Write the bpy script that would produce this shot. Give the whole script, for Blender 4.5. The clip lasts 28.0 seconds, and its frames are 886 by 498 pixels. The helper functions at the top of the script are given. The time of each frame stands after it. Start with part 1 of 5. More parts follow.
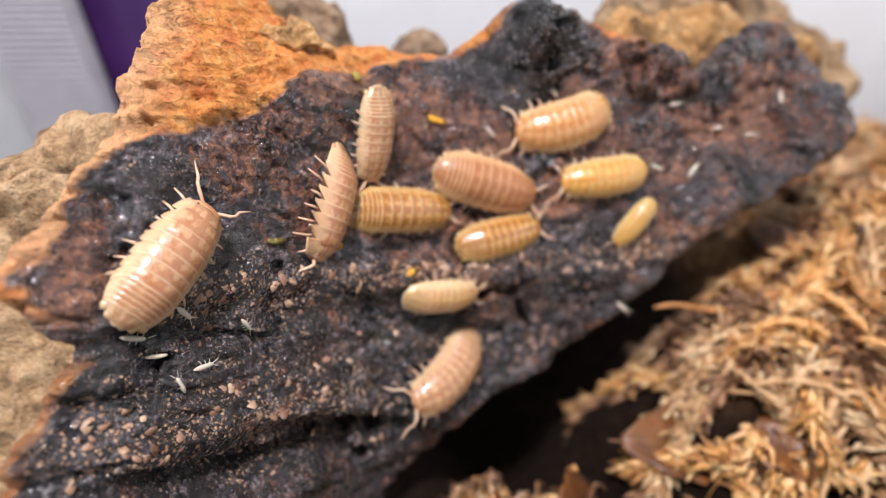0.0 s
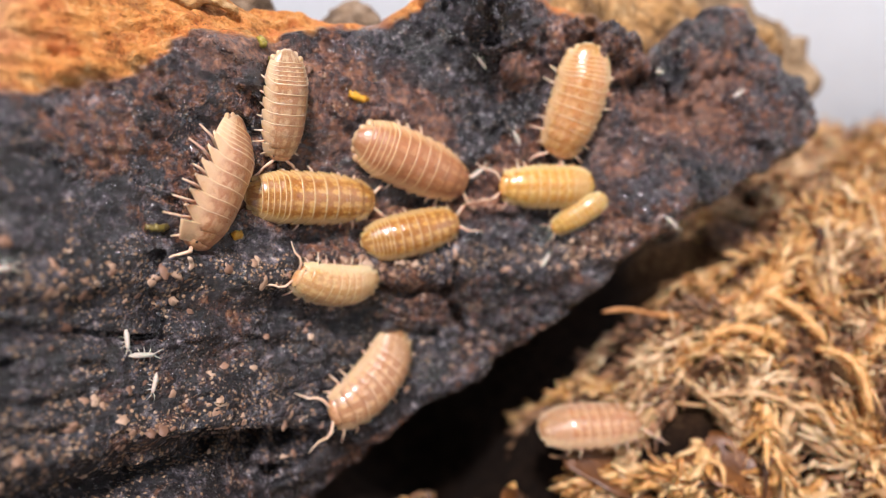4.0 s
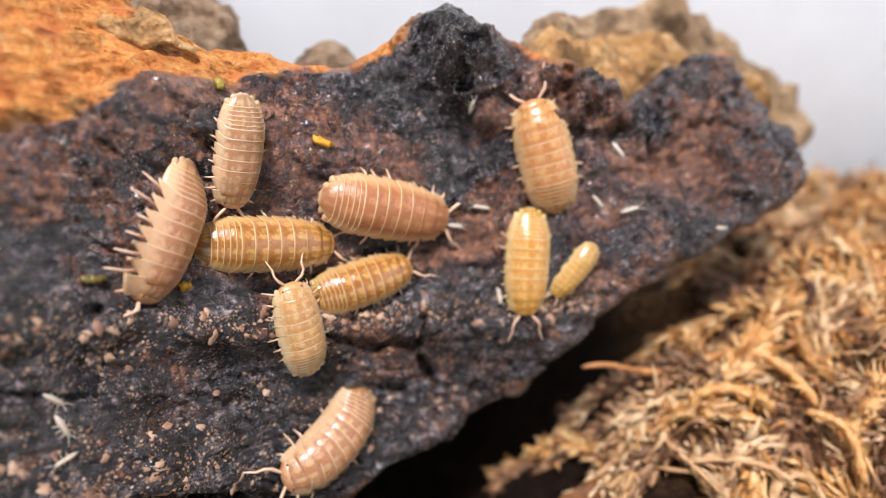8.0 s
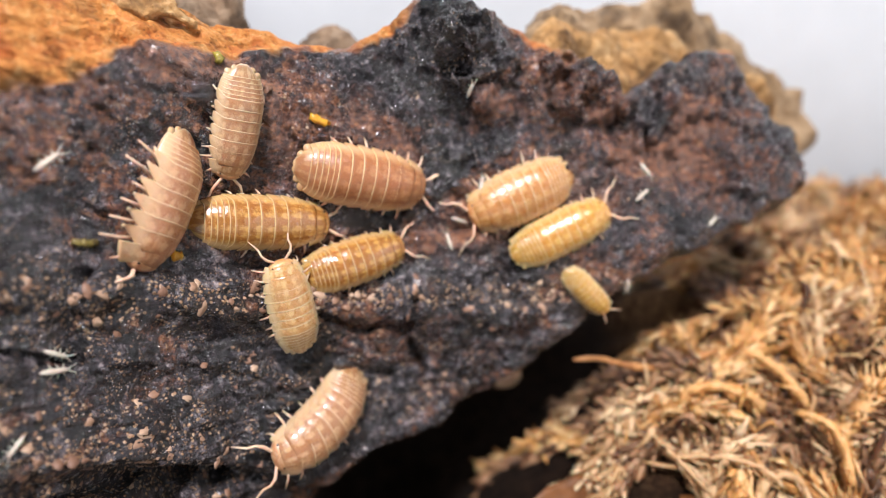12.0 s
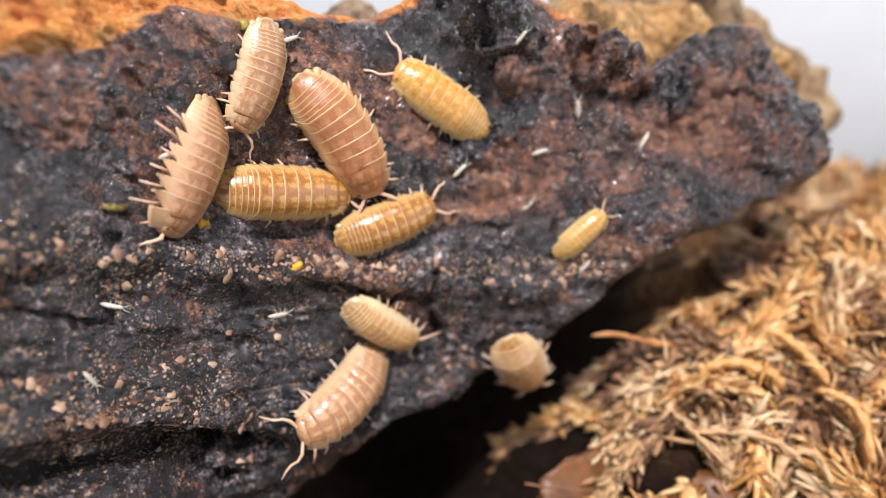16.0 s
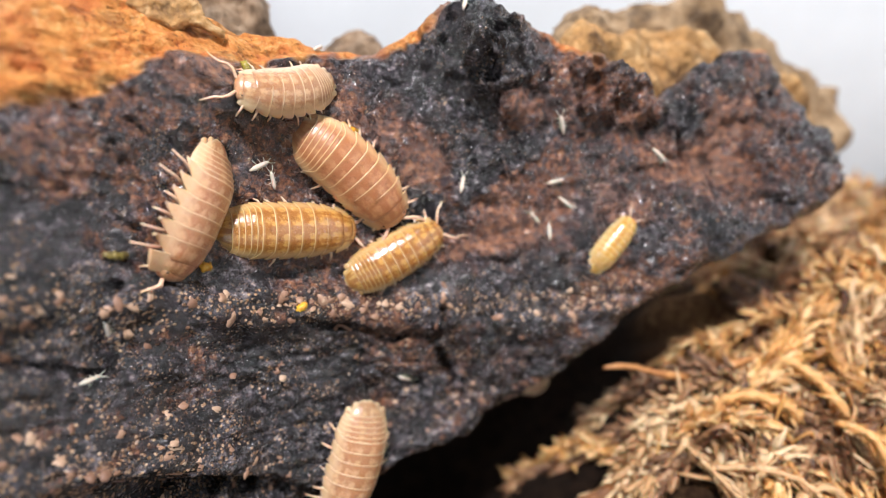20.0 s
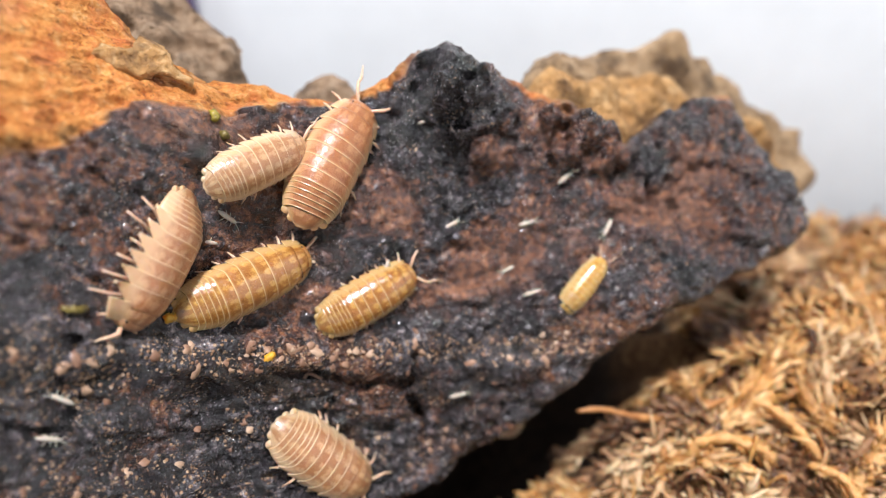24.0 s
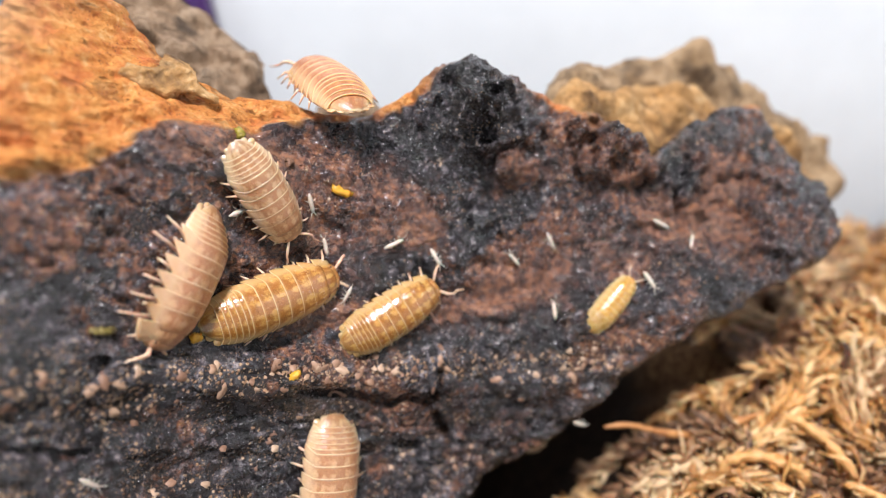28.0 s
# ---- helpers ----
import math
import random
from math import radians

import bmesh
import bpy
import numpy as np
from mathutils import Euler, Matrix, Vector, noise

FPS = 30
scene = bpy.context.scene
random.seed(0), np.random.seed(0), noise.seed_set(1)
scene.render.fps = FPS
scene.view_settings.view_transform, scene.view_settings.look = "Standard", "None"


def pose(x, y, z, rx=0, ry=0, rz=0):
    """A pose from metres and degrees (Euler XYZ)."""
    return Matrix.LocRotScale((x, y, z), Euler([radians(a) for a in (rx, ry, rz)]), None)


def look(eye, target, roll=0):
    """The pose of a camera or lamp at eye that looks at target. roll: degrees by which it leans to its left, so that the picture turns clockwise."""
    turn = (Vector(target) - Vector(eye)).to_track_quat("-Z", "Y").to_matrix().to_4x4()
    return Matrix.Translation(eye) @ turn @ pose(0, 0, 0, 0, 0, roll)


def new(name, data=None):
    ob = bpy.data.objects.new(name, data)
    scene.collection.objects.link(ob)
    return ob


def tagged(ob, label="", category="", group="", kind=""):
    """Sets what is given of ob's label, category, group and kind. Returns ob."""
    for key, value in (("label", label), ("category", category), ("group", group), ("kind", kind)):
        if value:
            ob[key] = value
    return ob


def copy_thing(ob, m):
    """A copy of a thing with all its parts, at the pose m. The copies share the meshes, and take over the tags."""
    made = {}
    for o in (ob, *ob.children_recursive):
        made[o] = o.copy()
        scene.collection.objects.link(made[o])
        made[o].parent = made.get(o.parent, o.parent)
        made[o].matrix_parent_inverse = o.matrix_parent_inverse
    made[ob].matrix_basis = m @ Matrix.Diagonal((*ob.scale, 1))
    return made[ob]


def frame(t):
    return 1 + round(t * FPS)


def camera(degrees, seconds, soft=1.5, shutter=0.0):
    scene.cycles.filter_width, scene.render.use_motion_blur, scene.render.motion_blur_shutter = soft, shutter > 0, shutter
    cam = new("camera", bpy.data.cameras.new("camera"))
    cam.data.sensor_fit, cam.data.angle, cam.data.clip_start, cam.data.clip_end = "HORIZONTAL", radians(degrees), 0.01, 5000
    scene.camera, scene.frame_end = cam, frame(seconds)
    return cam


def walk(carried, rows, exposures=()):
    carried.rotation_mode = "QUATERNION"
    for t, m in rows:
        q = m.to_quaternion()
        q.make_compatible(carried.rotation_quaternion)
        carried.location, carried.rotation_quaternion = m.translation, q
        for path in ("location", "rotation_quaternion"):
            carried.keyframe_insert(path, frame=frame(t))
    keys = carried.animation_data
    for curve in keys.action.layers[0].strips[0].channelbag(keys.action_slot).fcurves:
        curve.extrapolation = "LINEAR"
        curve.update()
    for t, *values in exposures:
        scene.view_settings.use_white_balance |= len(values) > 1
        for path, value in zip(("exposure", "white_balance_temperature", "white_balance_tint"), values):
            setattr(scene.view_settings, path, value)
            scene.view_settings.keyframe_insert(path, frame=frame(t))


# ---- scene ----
CM = 0.01
cam = camera(71.98, 28.0, 0.8)
cam.data.dof.use_dof, cam.data.dof.focus_distance, cam.data.dof.aperture_fstop = True, 4.68 * CM, 16.0
EYE, TILT = 0.095, -40.0
BASE = pose(0, 0, EYE, TILT)      # from the slab's axes (x along it, y into it, z up its face) to the world
ROWS = [
    (0, 0.203, 0.341, -0.120, 2.32, 1.64, 0.32),
    (0.5, 0.248, 0.424, -0.134, 2.08, 1.66, 0.54),
    (1, 0.292, 0.468, -0.149, 1.89, 2.18, 0.67),
    (1.5, 0.300, 0.499, -0.169, 1.73, 2.43, 0.78),
    (2, 0.302, 0.518, -0.183, 1.80, 2.45, 0.90),
    (2.5, 0.316, 0.545, -0.178, 1.78, 2.47, 1.07),
    (3, 0.347, 0.637, -0.197, 0.98, 2.51, 1.15),
    (3.5, 0.473, 0.861, -0.162, 0.48, 1.89, 1.31),
    (4, 0.608, 1.010, -0.164, -0.47, 1.89, 1.31),
    (4.5, 0.664, 1.042, -0.117, -0.97, 2.91, 1.30),
    (6.5, 0.679, 1.074, -0.125, -0.86, 3.16, 1.43),
    (7, 0.675, 1.096, -0.114, -0.64, 2.90, 1.67),
    (7.5, 0.765, 1.224, 0.041, -0.34, 3.12, 2.09),
    (8, 0.895, 1.282, 0.049, -0.32, 4.75, 2.47),
    (8.5, 0.921, 1.328, 0.043, -0.39, 5.14, 2.73),
    (9, 0.912, 1.352, 0.057, -0.29, 5.21, 3.10),
    (9.5, 0.926, 1.353, 0.050, -0.21, 5.51, 3.36),
    (10, 0.985, 1.269, -0.022, -0.24, 5.54, 3.76),
    (10.5, 1.046, 1.272, -0.096, -0.57, 5.42, 4.10),
    (11, 1.040, 1.258, -0.109, -0.08, 5.36, 4.46),
    (11.5, 1.026, 1.272, -0.116, 0.24, 5.19, 4.64),
    (13.5, 1.021, 1.292, -0.145, 0.31, 5.10, 4.73),
    (14, 1.012, 1.282, -0.160, 0.50, 4.87, 4.94),
    (14.5, 0.975, 1.283, -0.217, 0.69, 4.61, 5.04),
    (15, 0.961, 1.280, -0.241, 0.89, 4.10, 5.22),
    (15.5, 0.954, 1.292, -0.257, 0.97, 3.90, 5.27),
    (16, 0.947, 1.275, -0.262, 1.27, 3.76, 5.28),
    (16.5, 0.948, 1.324, -0.249, 1.54, 3.60, 5.27),
    (17, 0.929, 1.323, -0.221, 1.91, 3.93, 5.10),
    (17.5, 0.930, 1.271, -0.141, 1.65, 4.81, 4.85),
    (18, 0.914, 1.341, -0.029, 2.29, 4.71, 4.79),
    (18.5, 0.913, 1.355, -0.050, 2.26, 4.54, 4.65),
    (19, 0.920, 1.368, -0.060, 2.32, 4.43, 4.61),
    (19.5, 0.916, 1.366, -0.057, 2.29, 4.29, 4.64),
    (20, 0.929, 1.352, -0.045, 2.01, 4.87, 4.56),
    (20.5, 0.912, 1.237, -0.068, 2.07, 5.29, 4.64),
    (21, 0.936, 1.342, -0.028, 1.24, 5.69, 4.53),
    (21.5, 0.953, 1.341, -0.018, 0.99, 6.15, 4.49),
    (23.5, 0.988, 1.381, 0.077, -0.05, 7.27, 4.16),
    (24, 0.979, 1.362, 0.105, 0.19, 7.78, 4.11),
    (24.5, 0.953, 1.350, 0.118, 0.33, 7.95, 4.02),
    (25, 0.927, 1.310, 0.151, 0.76, 8.38, 3.99),
    (25.5, 0.926, 1.330, 0.162, 0.79, 8.42, 3.92),
    (26, 0.919, 1.349, 0.166, 0.78, 8.25, 3.90),
    (26.5, 0.913, 1.341, 0.175, 0.86, 8.19, 3.94),
    (27, 0.892, 1.376, 0.230, 1.38, 8.69, 3.97),
    (27.5, 0.877, 1.402, 0.222, 1.50, 8.39, 4.01),
    (28, 0.873, 1.415, 0.219, 1.54, 7.93, 4.07),
]
walk(cam, [(t, BASE @ pose(x * CM, y * CM, z * CM, 90 + pitch, 0, yaw) @ pose(0, 0, 0, 0, 0, roll)) for t, x, y, z, yaw, pitch, roll in ROWS],
     [(0, -0.20, 6600, 15), (4, -0.16, 6600, 16), (10, -0.15, 6550, 13), (15, -0.08, 6500, 12), (18, -0.03, 6500, 11), (21, -0.05, 6500, 10), (24, -0.10, 6480, 10), (28, -0.08, 6450, 10)])

# ---- light: a white room and a lamp over the tub ----
world = bpy.data.worlds.new("room")
world.use_nodes = True
scene.world = world
world.node_tree.nodes["Background"].inputs[0].default_value = (0.88, 0.94, 1.0, 1)
world.node_tree.nodes["Background"].inputs[1].default_value = 0.22
scene.view_settings.exposure = 0.0


def area_lamp(name, eye, target, size, watts, colour):
    data = bpy.data.lights.new(name, "AREA")
    data.shape, data.size, data.energy, data.color = "DISK", size, watts, colour
    ob = new(name, data)
    ob.matrix_world = look(eye, target)
    return ob


area_lamp("lamp", (-0.01, -0.02, 0.28), (0.005, 0.05, 0.05), 0.03, 1.22, (1.0, 0.95, 0.975))


# ---- materials ----
class Nodes:
    def __init__(self, name):
        self.mat = bpy.data.materials.new(name)
        self.mat.use_nodes = True
        self.tree = self.mat.node_tree
        self.bsdf = self.tree.nodes["Principled BSDF"]
        self.at = self.add("ShaderNodeTexCoord").outputs["Object"]

    def add(self, kind, **inputs):
        node = self.tree.nodes.new(kind)
        for key, value in inputs.items():
            self.put(node.inputs[key.replace("_", " ")], value)
        return node

    def put(self, socket, value):
        if isinstance(value, bpy.types.NodeSocket):
            self.tree.links.new(value, socket)
        else:
            socket.default_value = value

    def noise(self, size, detail=4.0, rough=0.55, at=None, warp=0.0):
        """Clouds of about that many millimetres."""
        node = self.add("ShaderNodeTexNoise", Scale=1000.0 / size, Detail=detail, Roughness=rough, Distortion=warp)
        self.put(node.inputs["Vector"], at or self.at)
        return node.outputs["Fac"]

    def cells(self, size, feature="F1", out="Distance", at=None):
        node = self.add("ShaderNodeTexVoronoi", Scale=1000.0 / size)
        node.feature = feature
        self.put(node.inputs["Vector"], at or self.at)
        return node.outputs[out]

    def ramp(self, fac, *stops):
        node = self.add("ShaderNodeValToRGB", Fac=fac)
        band = node.color_ramp.elements
        while len(band) < len(stops):
            band.new(0.5)
        for spot, (place, colour) in zip(band, stops):
            spot.position, spot.color = place, (*colour, 1)
        return node.outputs["Color"]

    def step(self, fac, low, high):
        node = self.add("ShaderNodeMapRange")
        node.interpolation_type = "SMOOTHSTEP"
        for key, value in (("Value", fac), ("From Min", low), ("From Max", high)):
            self.put(node.inputs[key], value)
        return node.outputs["Result"]

    def sum(self, a, b, how="ADD"):
        node = self.add("ShaderNodeMath")
        node.operation = how
        self.put(node.inputs[0], a), self.put(node.inputs[1], b)
        return node.outputs[0]

    def mix(self, fac, a, b, how="MIX"):
        node = self.add("ShaderNodeMix")
        node.data_type, node.blend_type = "RGBA", how
        for n, value in ((0, fac), (6, a), (7, b)):
            self.put(node.inputs[n], (*value, 1) if isinstance(value, tuple) and len(value) == 3 else value)
        return node.outputs[2]

    def mark(self, name):
        node = self.add("ShaderNodeAttribute")
        node.attribute_name = name
        return node.outputs["Fac"]

    def bump(self, *layers):
        """Layers of (height, millimetres)."""
        last = None
        for height, depth in layers:
            node = self.add("ShaderNodeBump", Strength=1.0, Distance=depth / 1000.0, Height=height)
            if last:
                self.put(node.inputs["Normal"], last)
            last = node.outputs["Normal"]
        self.put(self.bsdf.inputs["Normal"], last)

    def done(self, colour, rough=0.6, **inputs):
        self.put(self.bsdf.inputs["Base Color"], (*colour, 1) if isinstance(colour, tuple) else colour)
        self.put(self.bsdf.inputs["Roughness"], rough)
        for key, value in inputs.items():
            self.put(self.bsdf.inputs[key.replace("_", " ")], value)
        return self.mat


def charred_bark():
    n = Nodes("charred_bark")
    rind, rust, fleck = n.mark("rind"), n.mark("rust"), n.mark("fleck")
    black = n.ramp(n.noise(0.8, 7, 0.70), (0.37, (0.004, 0.0034, 0.0040)), (0.48, (0.019, 0.0178, 0.0215)), (0.57, (0.072, 0.067, 0.076)), (0.70, (0.34, 0.30, 0.30)))
    brown = n.ramp(n.noise(0.6, 7, 0.70), (0.33, (0.034, 0.014, 0.010)), (0.46, (0.125, 0.050, 0.030)), (0.57, (0.34, 0.138, 0.064)), (0.72, (0.60, 0.32, 0.16)))
    patch = n.ramp(n.noise(6.0, 4, 0.6, warp=0.5), (0.38, (0.22, 0.21, 0.22)), (0.50, (0.75, 0.72, 0.73)), (0.64, (1.7, 1.62, 1.58)))
    black = n.mix(1.0, black, patch, "MULTIPLY")
    umber = n.ramp(n.noise(0.9, 6, 0.66), (0.36, (0.010, 0.0055, 0.0055)), (0.50, (0.045, 0.023, 0.020)), (0.64, (0.13, 0.066, 0.050)), (0.78, (0.34, 0.20, 0.15)))
    wet = n.sum(n.sum(rust, 0.55, "MULTIPLY"), n.sum(n.noise(2.8, 9, 0.72, warp=0.6), 1.57, "MULTIPLY"))
    dark = n.mix(n.step(wet, 0.78, 1.00), black, umber)
    wet = n.step(wet, 1.04, 1.26)
    dark = n.mix(wet, dark, brown)
    zone = n.sum(n.sum(n.noise(9.0, 4, 0.6, warp=0.6), n.sum(rust, 0.16, "MULTIPLY")), n.sum(n.noise(1.1, 7, 0.7), 0.45, "MULTIPLY"))
    stain = n.sum(n.step(zone, 0.73, 0.84), n.step(n.noise(1.6, 8, 0.75, warp=0.7), 0.40, 0.54), "MULTIPLY")
    dark = n.mix(n.sum(stain, 0.8, "MULTIPLY"), dark, brown)
    grainy = n.add("ShaderNodeMapping", Vector=n.at)
    grainy.inputs["Rotation"].default_value, grainy.inputs["Scale"].default_value = (0, -0.35, 0), (0.35, 1.0, 1.3)
    orange = n.ramp(n.noise(1.1, 9, 0.74, warp=0.5), (0.32, (0.30, 0.078, 0.018)), (0.43, (0.62, 0.225, 0.048)), (0.54, (0.76, 0.345, 0.092)), (0.70, (0.84, 0.55, 0.26)))
    red = n.step(n.noise(2.6, 7, 0.7), 0.45, 0.60)
    orange = n.mix(n.sum(red, 0.55, "MULTIPLY"), orange, (0.62, 0.16, 0.045))
    layers = n.step(n.noise(1.7, 6, 0.65, grainy.outputs[0]), 0.54, 0.66)
    orange = n.mix(n.sum(layers, 0.42, "MULTIPLY"), orange, (0.20, 0.075, 0.028))
    pores = n.sum(n.step(n.cells(0.33), 0.14, 0.28), n.step(n.noise(1.1, 3), 0.42, 0.56), "MAXIMUM")
    orange = n.mix(n.sum(n.sum(1.0, pores, "SUBTRACT"), 0.6, "MULTIPLY"), orange, (0.13, 0.04, 0.025))
    orange = n.mix(n.sum(fleck, 0.6, "MULTIPLY"), orange, (0.74, 0.50, 0.29))
    colour = n.mix(rind, dark, orange)
    dust = n.sum(n.step(n.cells(0.42), 0.40, 0.26), n.step(n.sum(n.noise(1.6, 4, 0.6), n.sum(fleck, 0.28, "MULTIPLY")), 0.60, 0.70), "MULTIPLY")
    dust = n.sum(dust, n.sum(1.0, rind, "SUBTRACT"), "MULTIPLY")
    pale = n.ramp(n.noise(0.4, 3), (0.3, (0.25, 0.125, 0.065)), (0.5, (0.45, 0.27, 0.15)), (0.7, (0.64, 0.47, 0.31)))
    colour = n.mix(dust, colour, pale)
    specks = n.sum(n.step(n.cells(0.24), 0.34, 0.20), n.step(n.sum(n.noise(2.0, 4, 0.6), n.sum(fleck, 0.12, "MULTIPLY")), 0.52, 0.66), "MULTIPLY")
    colour = n.mix(n.sum(n.sum(specks, 0.8, "MULTIPLY"), n.sum(1.0, rind, "SUBTRACT"), "MULTIPLY"), colour, pale)
    grit = n.sum(0.25, n.sum(0.75, n.sum(1.0, rind, "SUBTRACT"), "MULTIPLY"))
    fold = n.add("ShaderNodeMapping", Vector=n.at)
    fold.inputs["Rotation"].default_value, fold.inputs["Scale"].default_value = (0, -0.12, 0), (0.45, 1.0, 1.0)
    n.bump((n.noise(2.4, 5, 0.6, fold.outputs[0], 0.6), 0.9), (n.noise(0.9, 6, 0.64, warp=0.3), 0.55), (n.sum(n.cells(0.34), grit, "MULTIPLY"), 0.20), (n.noise(0.36, 5, 0.72), 0.42), (n.noise(0.14, 2, 0.6), 0.13), (n.sum(layers, n.sum(rind, -1.0, "MULTIPLY"), "MULTIPLY"), 0.25), (dust, 0.08))
    rough = n.ramp(n.noise(0.5, 4), (0.35, (0.10, 0.10, 0.10)), (0.7, (0.32, 0.32, 0.32)))
    rough = n.mix(wet, rough, (0.40, 0.40, 0.40))
    return n.done(colour, n.mix(rind, rough, (0.75, 0.75, 0.75)), Specular_IOR_Level=n.mix(rind, (0.95, 0.95, 0.95), (0.3, 0.3, 0.3)), Coat_Weight=n.mix(rind, (0.22, 0.22, 0.22), (0.0, 0.0, 0.0)), Coat_Roughness=0.1, IOR=1.55)


def flakes():
    n = Nodes("pale_flake")
    tint = n.add("ShaderNodeObjectInfo").outputs["Random"]
    colour = n.ramp(tint, (0.0, (0.17, 0.085, 0.050)), (0.35, (0.32, 0.175, 0.105)), (0.7, (0.48, 0.30, 0.19)), (1.0, (0.64, 0.46, 0.31)))
    colour = n.mix(n.sum(n.noise(0.25, 5, 0.65), 0.75, "MULTIPLY"), colour, (0.06, 0.03, 0.018))
    n.bump((n.noise(0.2, 5, 0.65), 0.05))
    return n.done(colour, 0.5)


def dry_bark(name, low, mid, high):
    n = Nodes(name)
    colour = n.ramp(n.noise(2.2, 8, 0.68, warp=0.8), (0.30, low), (0.5, mid), (0.72, high))
    dirt = n.step(n.noise(4.0, 5, 0.6), 0.50, 0.68)
    colour = n.mix(n.sum(dirt, 0.85, "MULTIPLY"), colour, tuple(0.5 * c for c in low))
    n.bump((n.noise(1.6, 9, 0.74), 0.9), (n.cells(0.4), 0.12))
    return n.done(colour, 0.85)


def shell(name, low, mid, high, edge, gloss=0.26, wet=0.55):
    """The back plates of a woodlouse: brown with paler blotches and thin pale hems."""
    n = Nodes(name)
    blotch = n.sum(n.step(n.sum(n.mark("blotch"), n.sum(n.noise(0.55, 5, 0.65), 2.0, "MULTIPLY")), 1.10, 1.75), 0.75, "MULTIPLY")
    colour = n.mix(blotch, mid, high)
    dark = n.step(n.noise(0.5, 6, 0.7), 0.50, 0.68)
    colour = n.mix(n.sum(dark, 0.45, "MULTIPLY"), colour, low)
    speck = n.step(n.noise(0.16, 4, 0.7), 0.52, 0.66)
    colour = n.mix(n.sum(speck, 0.28, "MULTIPLY"), colour, high)
    colour = n.mix(n.sum(n.mark("skirt"), 0.7, "MULTIPLY"), colour, edge)
    colour = n.mix(n.sum(n.mark("hem"), 0.85, "MULTIPLY"), colour, edge)
    n.bump((n.noise(0.9, 4, 0.6), 0.11), (n.noise(0.16, 3), 0.016))
    return n.done(colour, n.ramp(n.noise(0.4, 3), (0.3, (gloss,) * 3), (0.7, (gloss + 0.2,) * 3)), Subsurface_Weight=0.5, Subsurface_Radius=(1.0, 0.50, 0.25),
                  Subsurface_Scale=0.0009, Specular_IOR_Level=0.55, Coat_Weight=wet, Coat_Roughness=0.05 + 0.12 * (1 - wet))


def plain(name, low, high, rough=0.5, size=0.6, relief=0.03, **inputs):
    n = Nodes(name)
    n.bump((n.noise(size, 5, 0.6), relief))
    return n.done(n.ramp(n.noise(size * 2, 5, 0.6), (0.3, low), (0.7, high)), rough, **inputs)


CHAR = charred_bark()
FLAKE = flakes()
OCHRE_BARK = dry_bark("ochre_bark", (0.20, 0.10, 0.040), (0.54, 0.30, 0.105), (0.72, 0.51, 0.27))
PALE_BARK = dry_bark("pale_bark", (0.20, 0.11, 0.05), (0.50, 0.33, 0.17), (0.70, 0.52, 0.32))
TAN_BARK = dry_bark("tan_bark", (0.14, 0.085, 0.045), (0.38, 0.25, 0.13), (0.58, 0.43, 0.27))
GREY_BARK = dry_bark("grey_bark", (0.09, 0.055, 0.03), (0.30, 0.20, 0.12), (0.50, 0.38, 0.26))
LIMB = plain("pale_limb", (0.48, 0.30, 0.19), (0.66, 0.47, 0.33), 0.35, 0.2, 0.01, Subsurface_Weight=0.3, Subsurface_Scale=0.0006)
EYE_BLACK = plain("eye_black", (0.010, 0.008, 0.007), (0.03, 0.02, 0.016), 0.25, 0.1, 0.003)
WHITE_BODY = plain("springtail_white", (0.38, 0.33, 0.26), (0.58, 0.53, 0.45), 0.4, 0.1, 0.005, Subsurface_Weight=0.3, Subsurface_Scale=0.0004)
GRAIN = plain("yellow_grain", (0.42, 0.18, 0.012), (0.72, 0.44, 0.04), 0.3, 0.25, 0.03, Subsurface_Weight=0.3, Subsurface_Scale=0.0005)
LIME_GRAIN = plain("lime_grain", (0.13, 0.10, 0.015), (0.33, 0.27, 0.04), 0.35, 0.25, 0.03)
GREEN_GRAIN = plain("olive_grain", (0.07, 0.05, 0.015), (0.24, 0.19, 0.04), 0.35, 0.25, 0.03)
def heaped_soil():
    n = Nodes("dark_soil")
    # dark soil taken to near-black: paints the shade in the hollow under the bark
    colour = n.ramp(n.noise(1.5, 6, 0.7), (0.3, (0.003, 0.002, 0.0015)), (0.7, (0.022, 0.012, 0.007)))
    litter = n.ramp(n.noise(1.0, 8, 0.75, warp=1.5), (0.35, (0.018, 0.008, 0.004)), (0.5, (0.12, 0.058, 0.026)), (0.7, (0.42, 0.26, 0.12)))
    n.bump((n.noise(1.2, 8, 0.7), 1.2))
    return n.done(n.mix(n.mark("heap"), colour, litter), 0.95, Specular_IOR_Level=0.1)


SOIL = heaped_soil()
def dry_moss(name, low, mid, high):
    """Each strand takes a tint of its own, mottled along it."""
    n = Nodes(name)
    tint = n.add("ShaderNodeNewGeometry").outputs["Random Per Island"]
    colour = n.ramp(n.sum(n.sum(tint, 0.7, "MULTIPLY"), n.sum(n.noise(0.9, 5, 0.65), 0.5, "MULTIPLY")), (0.2, low), (0.58, mid), (0.95, high))
    n.bump((n.noise(0.5, 5, 0.65), 0.16))
    return n.done(colour, 0.38, Subsurface_Weight=0.15, Subsurface_Scale=0.0006)


